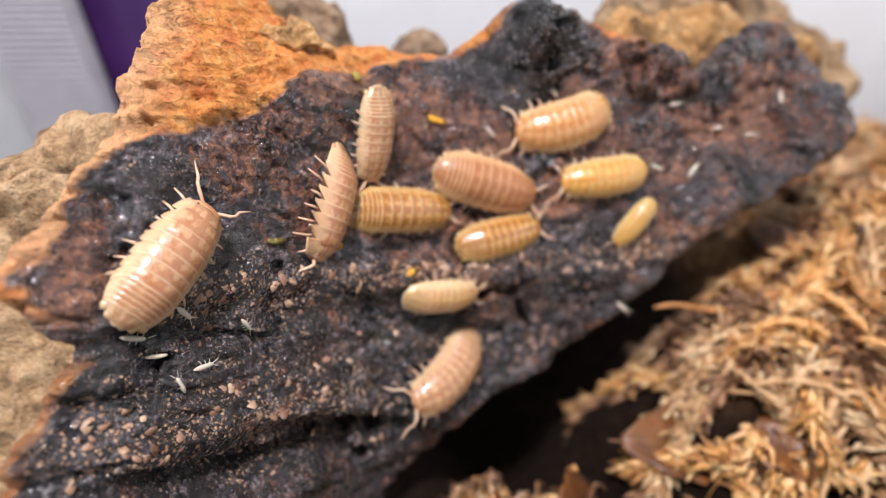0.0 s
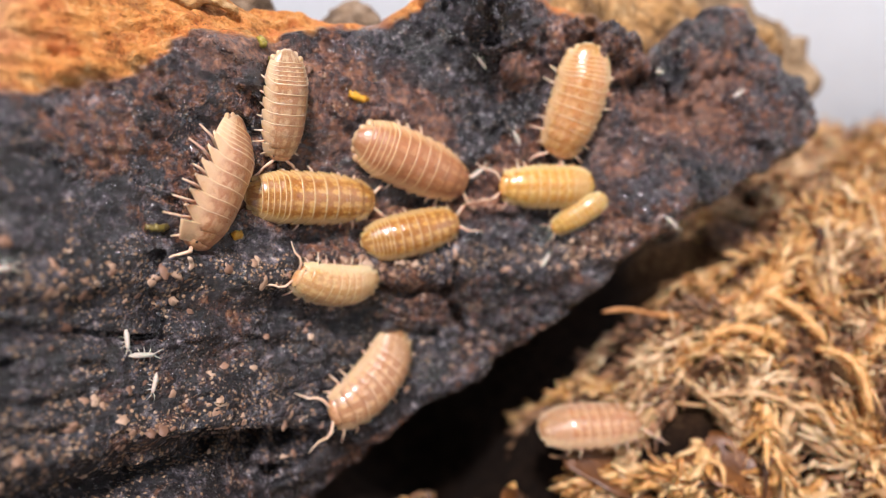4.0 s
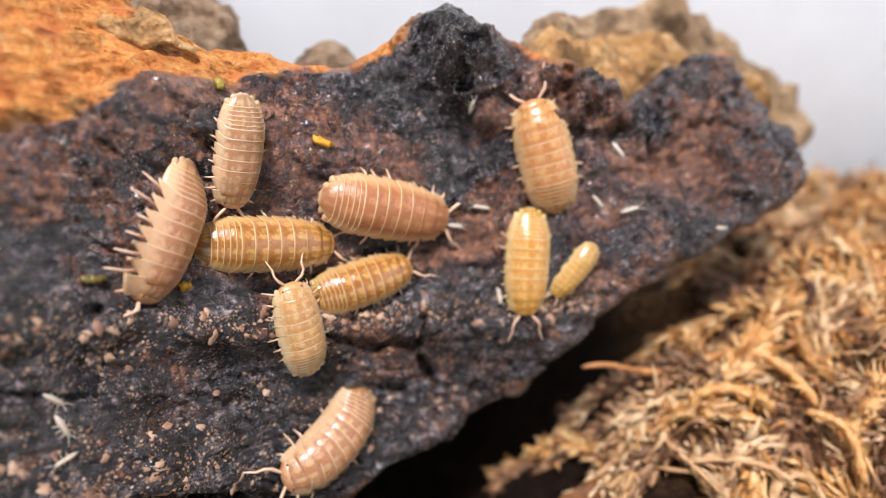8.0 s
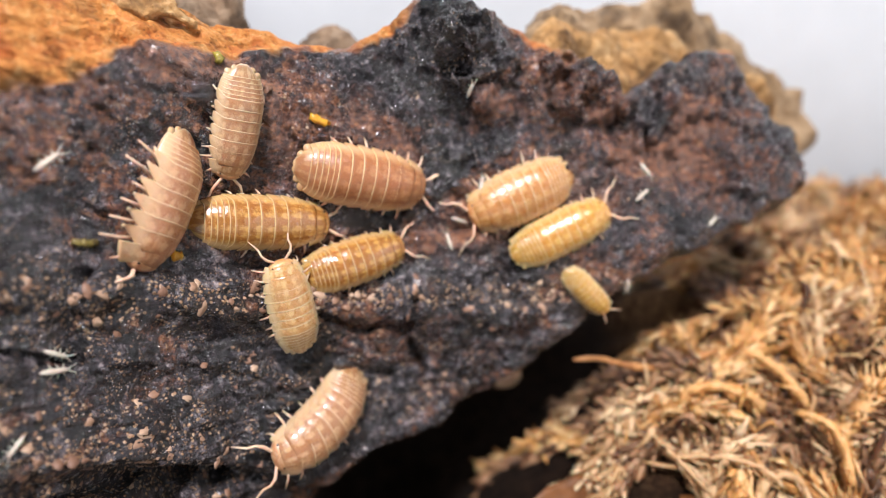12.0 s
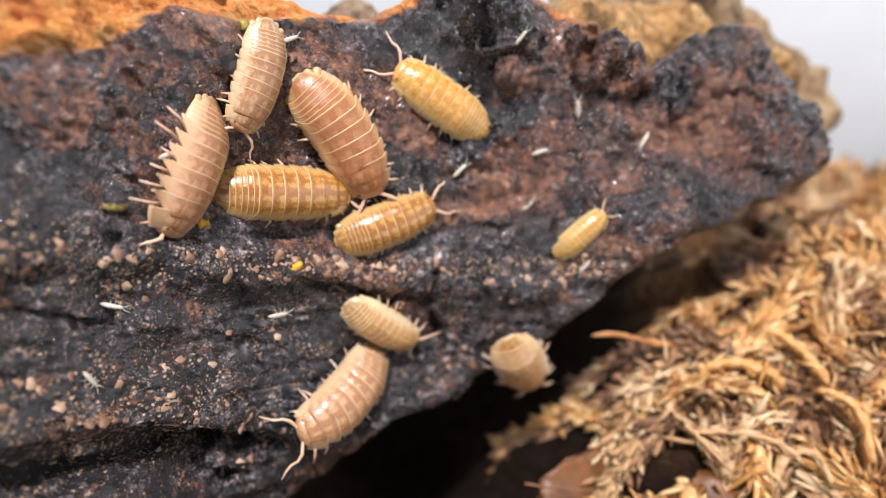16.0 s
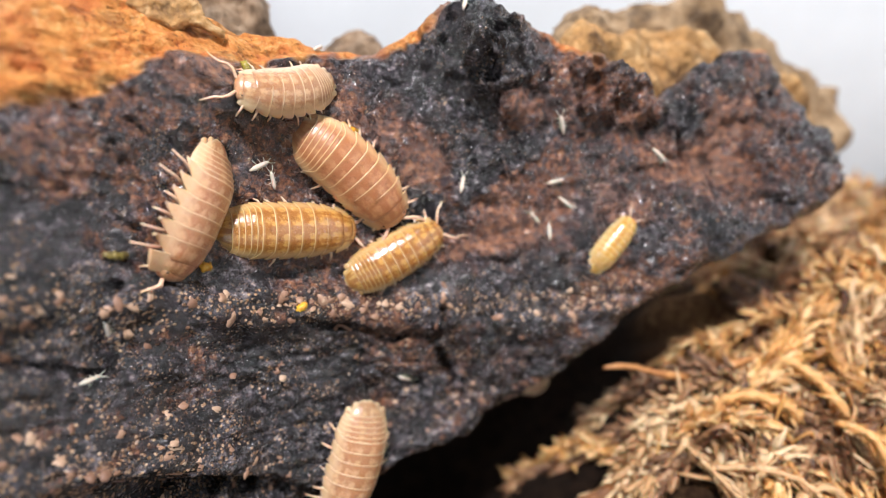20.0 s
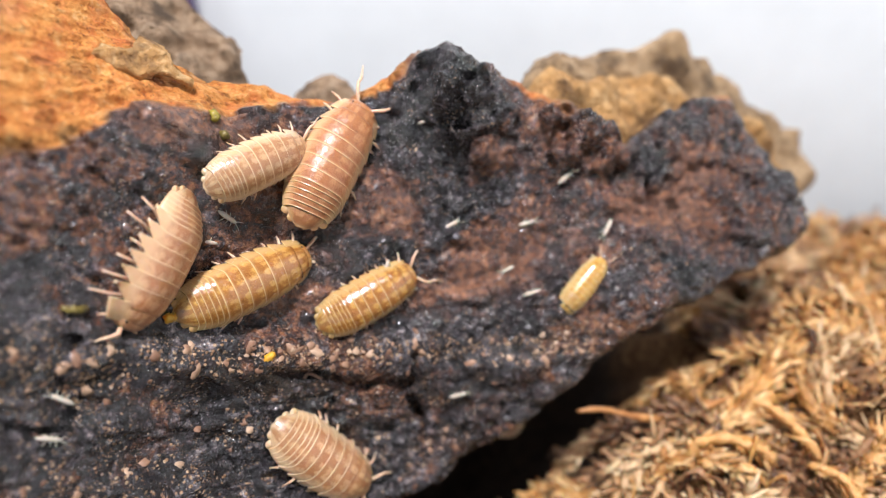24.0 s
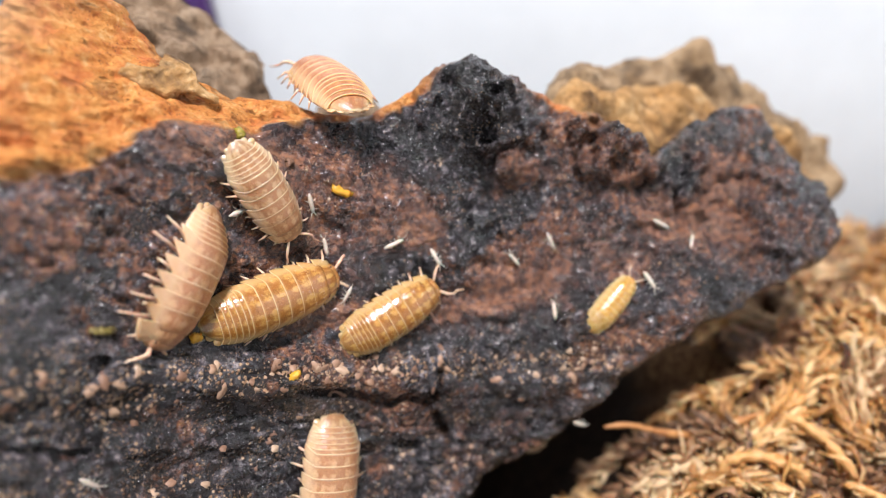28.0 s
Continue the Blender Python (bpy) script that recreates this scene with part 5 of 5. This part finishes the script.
def motions():
    crawl("a", 0.0, 0, [(0, -1.97, -0.1, 64), (0.5, -1.98, -0.11, 61), (1, -2.01, -0.16, 56), (1.2, -2.05, -0.23, 53), (1.5, -1.98, -0.34, -10), (1.8, -2.15, -0.77, -85), (2, -2.44, -0.78, -130), (2.1, -2.5, -0.82, -133), (2.35, -2.7, -0.95, -126, 0, 0, 25), (2.7, -2.95, -1.25, -120, -0.4, 0, 60), (3.3, -2.6, -1.5, -110, -1.2, 0, 80), (28, -2.6, -1.5, -110, -1.2, 0, 80)])
    crawl("b", 0.0, -32, [(0, -1.10, 0.44, -102), (4, -1.15, 0.46, -105), (9, -1.13, 0.46, -102), (16.5, -1.12, 0.46, -101), (24, -1.11, 0.49, -105), (28, -1.11, 0.5, -104)])
    crawl("c", 0.0, 0, [(0, -0.7, 1.1, -99), (3, -0.69, 1.12, -99), (8, -0.71, 1.11, -100), (11, -0.7, 1.12, -100), (14.5, -0.71, 1.17, -100), (15, -0.71, 1.16, -98), (15.5, -0.7, 1.17, -97), (16, -0.73, 1.22, -102), (16.5, -0.72, 1.28, -107), (17, -0.73, 1.3, -110), (18, -0.73, 1.29, -113), (19, -0.65, 1.41, -121), (19.5, -0.64, 1.47, -134), (20, -0.60, 1.43, -151), (21, -0.54, 1.6, -225), (21.5, -0.5, 1.62, -253), (23.5, -0.49, 1.52, -291), (24, -0.57, 1.3, -318), (25, -0.62, 1.17, -362), (26, -0.62, 1.14, -374), (27, -0.65, 1.12, -406), (28, -0.67, 1.19, -420)])
    crawl("d", 0.0, 0, [(0, -0.5, 0.43, 3), (3, -0.5, 0.42, 3), (8, -0.53, 0.44, 7), (11, -0.52, 0.42, 9), (16, -0.53, 0.41, 10), (17, -0.57, 0.4, 10), (20, -0.53, 0.43, 10), (21.5, -0.54, 0.45, 7), (23.5, -0.6, 0.39, 37), (24, -0.6, 0.39, 37), (25, -0.61, 0.4, 34), (28, -0.59, 0.4, 32)])
    crawl("e", 0.0, 0, [(0, 0.37, 0.75, -12), (0.5, 0.37, 0.74, -14), (1, 0.38, 0.84, -21), (2, 0.35, 0.78, -30), (3, 0.37, 0.79, -29), (4, 0.34, 0.82, -18), (6.5, 0.37, 0.81, -17), (8, 0.38, 0.84, -4), (9, 0.4, 0.79, -8), (10, 0.4, 0.8, -8), (11, 0.35, 0.83, -9), (11.5, 0.29, 0.9, 3), (13.5, 0.12, 0.92, -25), (14, 0.09, 0.93, -31), (14.5, 0.03, 0.98, -36), (15, 0.03, 0.98, -35), (15.5, -0.07, 0.97, -48), (16, -0.11, 0.97, -53), (16.5, -0.12, 0.95, -55), (17, -0.16, 0.88, -68), (18, -0.17, 0.79, -75), (19, -0.17, 0.79, -76), (19.5, -0.11, 0.91, -52), (20, -0.06, 0.98, -38), (20.7, 0.2, 0.89, -11), (21, 0.12, 1.01, -1), (21.5, 0.13, 1.09, 17), (23.5, -0.04, 1.36, 59), (24, -0.04, 1.44, 70), (24.4, -0, 1.6, 84), (25, -0.02, 1.63, 101), (26, -0.14, 1.86, 109, 0.03, 0, -10), (26.5, -0.12, 2, 108, 0.03, 0, -10), (27, -0.25, 2.07, 115, 0.03, 0, 6), (27.4, -0.30, 2.09, 118, 0.03, 0, 9), (27.7, -0.32, 2.10, 121, 0.02, 0, 13), (28, -0.34, 2.11, 124, 0.0, 0, 17)])
    crawl("f", 0.0, 0, [(0, 0.52, 0.19, 16), (3, 0.4, 0.17, 16), (8, 0.22, 0.17, 23), (11, 0.22, 0.19, 26), (14.5, 0.22, 0.17, 24), (16, 0.3, 0.28, 29), (17, 0.31, 0.28, 33), (20, 0.32, 0.33, 37), (21.5, 0.32, 0.32, 35), (24, 0.33, 0.36, 36), (28, 0.32, 0.36, 38)])
    crawl("g", 0.0, 0, [(0, 1.18, 1.37, -162), (0.5, 1.23, 1.35, -155), (1, 1.4, 1.4, -141), (1.2, 1.57, 1.35, -120), (1.5, 1.69, 1.48, -100), (2, 1.95, 1.41, -56), (3, 2.02, 1.39, -56), (3.5, 1.97, 1.38, -65), (4, 1.89, 1.47, -104), (4.5, 1.85, 1.46, -133), (6.5, 1.73, 1.48, -179), (6.8, 1.85, 1.56, -222), (7, 1.87, 1.46, -233), (8, 1.83, 1.43, -251), (9, 1.94, 1.27, -256), (10, 1.97, 1.21, -246), (10.6, 1.98, 1.29, -235), (11, 1.95, 1.08, -194), (11.5, 1.79, 0.97, -162), (13.5, 1.47, 0.65, -122), (14, 1.42, 0.3, -93), (14.5, 1.43, -0.07, -88), (15, 1.54, -0.48, -83, 0.03, 0, -16), (15.5, 1.64, -0.86, -73, 0, 0, -6), (15.8, 1.70, -0.92, -67, -0.10, 0, 25), (16, 1.70, -0.95, -60, -0.18, 0, 38), (16.3, 1.72, -1.2, -70, -0.5, 0, 90), (16.8, 1.5, -0.7, -70, -1.4, 0, 120), (28, 1.5, -0.7, -70, -1.4, 0, 120)])
    crawl("h", 0.0, 0, [(0, 1.65, 0.85, -170), (1, 1.59, 0.74, -160), (2, 1.64, 0.71, -183), (3, 1.62, 0.72, -174), (4, 1.64, 0.67, -176), (4.5, 1.66, 0.68, -178), (6.5, 1.7, 0.68, -159), (7, 1.72, 0.59, -136), (8, 1.71, 0.43, -90), (9, 1.66, 0.53, -45), (9.5, 1.56, 0.46, -24), (10, 1.51, 0.62, -26), (10.6, 1.73, 0.53, -10), (11, 1.9, 0.59, -7), (11.5, 2.01, 0.59, 9), (13.5, 2.22, 0.99, 98), (14, 1.96, 1.1, 119), (14.5, 1.67, 1.25, 145), (15, 1.33, 1.28, 160), (15.5, 0.88, 1.36, 156), (16, 0.68, 1.4, 154), (16.5, 0.47, 1.51, 149), (17, -0.09, 1.76, 147), (17.3, -0.35, 2.05, 145, 0, 0, 20), (17.6, -0.5, 2.2, 143, -0.4, 0, 60), (18.1, -0.5, 1.8, 143, -1.5, 0, 90), (28, -0.5, 1.8, 143, -1.5, 0, 90)])
    crawl("i", 0.0, 0, [(0, 2.01, 0.37, -129), (3, 2.06, 0.32, -122), (4, 1.99, 0.42, -147), (6.5, 2.03, 0.45, -156), (8, 2.17, 0.38, -126), (9, 2.17, 0.37, -105), (9.6, 2.06, 0.21, -56), (10, 2.26, 0.27, -44), (11, 2.4, 0.1, -41), (13.5, 2.37, 0.18, -31), (14.5, 2.32, 0.22, -28), (15, 2.28, 0.23, -21), (15.5, 2.21, 0.3, 8), (16, 2.1, 0.38, 47), (17, 2.17, 0.45, 53), (20, 2.28, 0.6, 56), (21.5, 2.27, 0.6, 53), (24, 2.28, 0.64, 55), (28, 2.28, 0.6, 54)])
    crawl("j", 0.0, 0, [(0, -0.11, -0.37, 3), (1.5, -0.12, -0.39, -8), (2, -0.16, -0.41, -34), (2.5, -0.23, -0.47, -57), (3, -0.32, -0.45, -100), (3.5, -0.39, -0.41, -126), (4, -0.34, -0.29, -184), (4.5, -0.28, -0.22, -227), (6.5, -0.26, -0.23, -263), (8, -0.3, -0.21, -259), (9, -0.3, -0.22, -256), (11, -0.29, -0.21, -255), (13.5, -0.3, -0.22, -259), (14.5, -0.28, -0.32, -259), (15, -0.21, -0.39, -281), (15.5, -0.02, -0.48, -324), (16, 0.3, -0.62, -389), (16.5, 0.5, -1.01, -427), (16.8, 0.56, -1.34, -422), (17, 0.62, -1.5, -425, 0.05, 0, 20), (17.3, 0.62, -1.6, -425, -0.5, 0, 90), (17.8, 0.4, -1.2, -425, -1.4, 0, 120), (28, 0.4, -1.2, -425, -1.4, 0, 120)])
    crawl("k", 0.0, 0, [(0, -0.02, -1.29, -130), (3, -0.01, -1.27, -130), (7, -0.04, -1.3, -126), (8, -0.03, -1.29, -129), (11, -0, -1.29, -128), (14.5, -0.02, -1.32, -124), (16, 0, -1.35, -126), (16.5, -0.05, -1.5, -111), (17, -0.02, -1.55, -105), (18, -0.01, -1.55, -102), (20, 0.04, -1.56, -101), (21.5, 0.05, -1.49, -88), (23.5, 0, -1.12, -43), (24, -0.02, -1.07, -39), (24.4, -0.13, -1.11, -69), (25, -0.16, -1.13, -86), (28, -0.15, -1.1, -90)])
    scurry(0, [(0, -1.61, -0.59, 290), (1.2, -1.61, -0.59, 283), (3, -1.59, -0.71, 277), (8.6, -1.59, -0.71, 317), (17, -1.41, -0.57, 357), (18.2, -1.41, -0.57, 397), (20, -1.42, -0.41, 437), (22, -1.42, -0.41, 477), (25, -1.46, -0.50, 517), (26.2, -1.46, -0.50, 477), (28, 3.00, 1.22, 437)])
    scurry(1, [(0, -1.89, -0.46, 291), (1.2, -1.89, -0.46, 331), (3, -1.94, -0.23, 371), (9.8, -1.94, -0.23, 387), (20, -0.75, 0.90, 404), (22, -0.75, 0.90, 364), (25, -0.75, 0.87, 324), (26.2, -0.75, 0.87, 364), (28, -0.82, 1.03, 404)])
    scurry(2, [(0, -2.05, -0.76, 186), (1.2, -2.05, -0.76, 220), (3, -2.19, -1.28, 255), (28, -2.19, -1.28, 255)])
    scurry(3, [(0, -1.91, -1.00, 103), (1.2, -1.91, -1.00, 143), (3, -2.17, -1.05, 183), (9.8, -2.17, -1.05, 143), (20, -0.66, 0.81, 103), (22, -0.66, 0.81, 143), (25, -0.90, 0.62, 183), (26.2, -0.90, 0.62, 143), (28, -0.24, 0.87, 103)])
    scurry(4, [(0, -1.82, -0.89, 19), (1.2, -1.82, -0.89, 16), (3, -1.51, -0.83, 12), (5, -1.51, -0.83, -28), (8, -1.54, -0.88, -68), (9.2, -1.54, -0.88, -28), (11, -1.53, -0.79, 12), (13.4, -1.53, -0.79, 12), (17, -0.29, -0.55, 11), (18.2, -0.29, -0.55, -3), (20, 0.45, -0.78, -17), (22, 0.45, -0.78, 3), (25, 1.45, -0.33, 24), (26.2, 1.45, -0.33, 4), (28, 2.12, -0.52, -16)])
    scurry(5, [(0, 0.42, 1.24, 138), (1.2, 0.42, 1.24, 98), (3, 0.97, 0.76, 58), (6.2, 0.97, 0.76, 18), (11, 1.11, 0.67, -22), (13.4, 1.11, 0.67, 18), (17, 0.85, 0.86, 58), (18.2, 0.85, 0.86, 71), (20, 0.87, 0.99, 85), (22, 0.87, 0.99, 55), (25, 1.06, 1.08, 25), (26.2, 1.06, 1.08, -15), (28, 0.67, 0.89, -55)])
    scurry(6, [(0, 1.08, 1.69, 147), (1.2, 1.08, 1.69, 150), (3, 0.98, 1.74, 153), (5, 0.98, 1.74, 113), (8, 1.11, 1.76, 73), (11, 1.11, 1.77, 73), (13.4, 1.11, 1.77, 59), (17, 1.38, 2.03, 45), (18.2, 1.38, 2.03, 5), (20, 1.84, 0.97, -35), (22, 1.84, 0.97, -75), (25, -0.02, 0.51, -115), (28, -0.04, 0.50, -115)])
    scurry(7, [(0, 2.40, 1.64, 16), (1.2, 2.40, 1.64, 23), (3, 2.70, 1.81, 29), (5, 2.70, 1.81, -11), (8, 2.53, 1.53, -51), (9.2, 2.53, 1.53, -44), (11, 2.84, 1.30, -37), (13.4, 2.84, 1.30, -77), (17, 2.55, 1.32, -117), (18.2, 2.55, 1.32, -77), (20, 2.65, 1.46, -37), (22, 2.65, 1.46, -77), (25, 2.42, 1.10, -117), (26.2, 2.42, 1.10, -86), (28, 2.61, 0.84, -55)])
    scurry(8, [(0, 2.92, 1.41, 18), (1.2, 2.92, 1.41, 58), (3, 1.34, 1.11, 98), (5, 1.34, 1.11, 138), (8, 1.26, 0.92, 178), (9.2, 1.26, 0.92, 138), (11, 1.30, 0.99, 98), (13.4, 1.30, 0.99, 59), (17, 1.71, 1.13, 20), (20, 1.71, 1.14, 20), (25, 1.71, 1.17, 20), (26.2, 1.71, 1.17, -20), (28, 1.69, 1.14, -60)])
    scurry(9, [(0, 3.33, 1.36, 360), (1.2, 3.33, 1.36, 320), (3, -1.45, -1.04, 280), (5, -1.45, -1.04, 250), (8, -1.51, -1.10, 221), (9.2, -1.51, -1.10, 229), (11, -1.60, -1.24, 236), (13.4, -1.60, -1.24, 276), (17, -1.45, -1.06, 316), (18.2, -1.45, -1.06, 356), (20, -1.52, -0.77, 396), (23.2, -1.52, -0.77, 356), (28, -1.44, -0.90, 316)])
    scurry(10, [(0, 2.63, 0.93, 235), (1.2, 2.63, 0.93, 267), (3, 2.94, 0.36, 299), (5, 2.94, 0.36, 339), (8, 2.67, 0.97, 379), (9.2, 2.67, 0.97, 384), (11, 2.82, 1.05, 390), (13.4, 2.82, 1.05, 430), (17, 1.74, 1.63, 470), (20, 1.73, 1.64, 470), (22, 1.73, 1.64, 430), (25, 2.15, 1.59, 390), (26.2, 2.15, 1.59, 364), (28, 2.71, 1.38, 339)])
    scurry(11, [(0, 3.70, 1.79, 84), (3.2, 3.70, 1.79, 44), (8, 3.63, 0.86, 4), (11.6, 3.63, 0.86, 44), (17, 0.75, 2.21, 84), (18.2, 0.75, 2.21, 83), (20, 0.79, 2.45, 81), (22, 0.79, 2.45, 41), (25, 0.72, 1.72, 1), (26.2, 0.72, 1.72, -39), (28, -0.34, 1.19, -79)])
    scurry(12, [(0, 2.24, 0.96, 157), (1.2, 2.24, 0.96, 194), (3, 1.74, 0.31, 232), (5, 1.74, 0.31, 272), (8, 2.37, 1.04, 312), (9.2, 2.37, 1.04, 305), (11, 2.79, 0.21, 297), (13.4, 2.79, 0.21, 257), (17, 2.04, 0.06, 217), (18.2, 2.04, 0.06, 177), (20, 1.55, 0.78, 137), (22, 1.55, 0.78, 177), (25, 1.57, 0.71, 217), (26.2, 1.57, 0.71, 177), (28, 1.37, 0.93, 137)])
    scurry(13, [(0, -2.16, -0.64, 351), (1.2, -2.16, -0.64, 391), (3, -2.07, -0.09, 431), (8.6, -2.07, -0.09, 420), (17, -0.50, 1.69, 409), (18.2, -0.50, 1.69, 424), (20, -0.44, 1.98, 439), (22, -0.44, 1.98, 399), (25, 0.18, 0.89, 359), (26.2, 0.18, 0.89, 375), (28, 0.30, 0.96, 392)])
    scurry(14, [(0, 1.97, -0.57, 323), (1.2, 1.97, -0.57, 363), (3, 1.67, -0.06, 403), (6.2, 1.67, -0.06, 443), (11, 1.05, 0.45, 483), (13.4, 1.05, 0.45, 443), (17, 1.70, 0.64, 403), (18.2, 1.70, 0.64, 431), (20, 1.70, 0.67, 458), (22, 1.70, 0.67, 418), (25, 1.84, 0.48, 378), (26.2, 1.84, 0.48, 418), (28, 1.79, 0.50, 458)])
    forward = [(0, 0.3, 7.0, -3.1, 60), (1.6, 0.45, 7.1, -2.7, 0), (2, 0.57, 7.2, -2.25, -55), (2.5, 0.62, 7.2, -2.22, -55), (3, 0.8, 7.25, -2.25, -40), (3.3, 1.05, 7.3, -2.2, 0), (3.5, 1.33, 7.3, -2.05, 28),
               (4, 2.25, 7.5, -1.8, 5), (4.5, 2.4, 8.1, -1.75, 30), (5.3, 2.0, 8.9, -1.1, 110), (6.2, 1.7, 9.3, -0.7, 120), (28, 1.7, 9.3, -0.7, 120)]
    walk(LICE["l"], [(t, BASE @ pose(x * CM, y * CM, z * CM, 55) @ pose(0, 0, 0, 0, 0, turn)) for t, x, y, z, turn in forward])


motions()
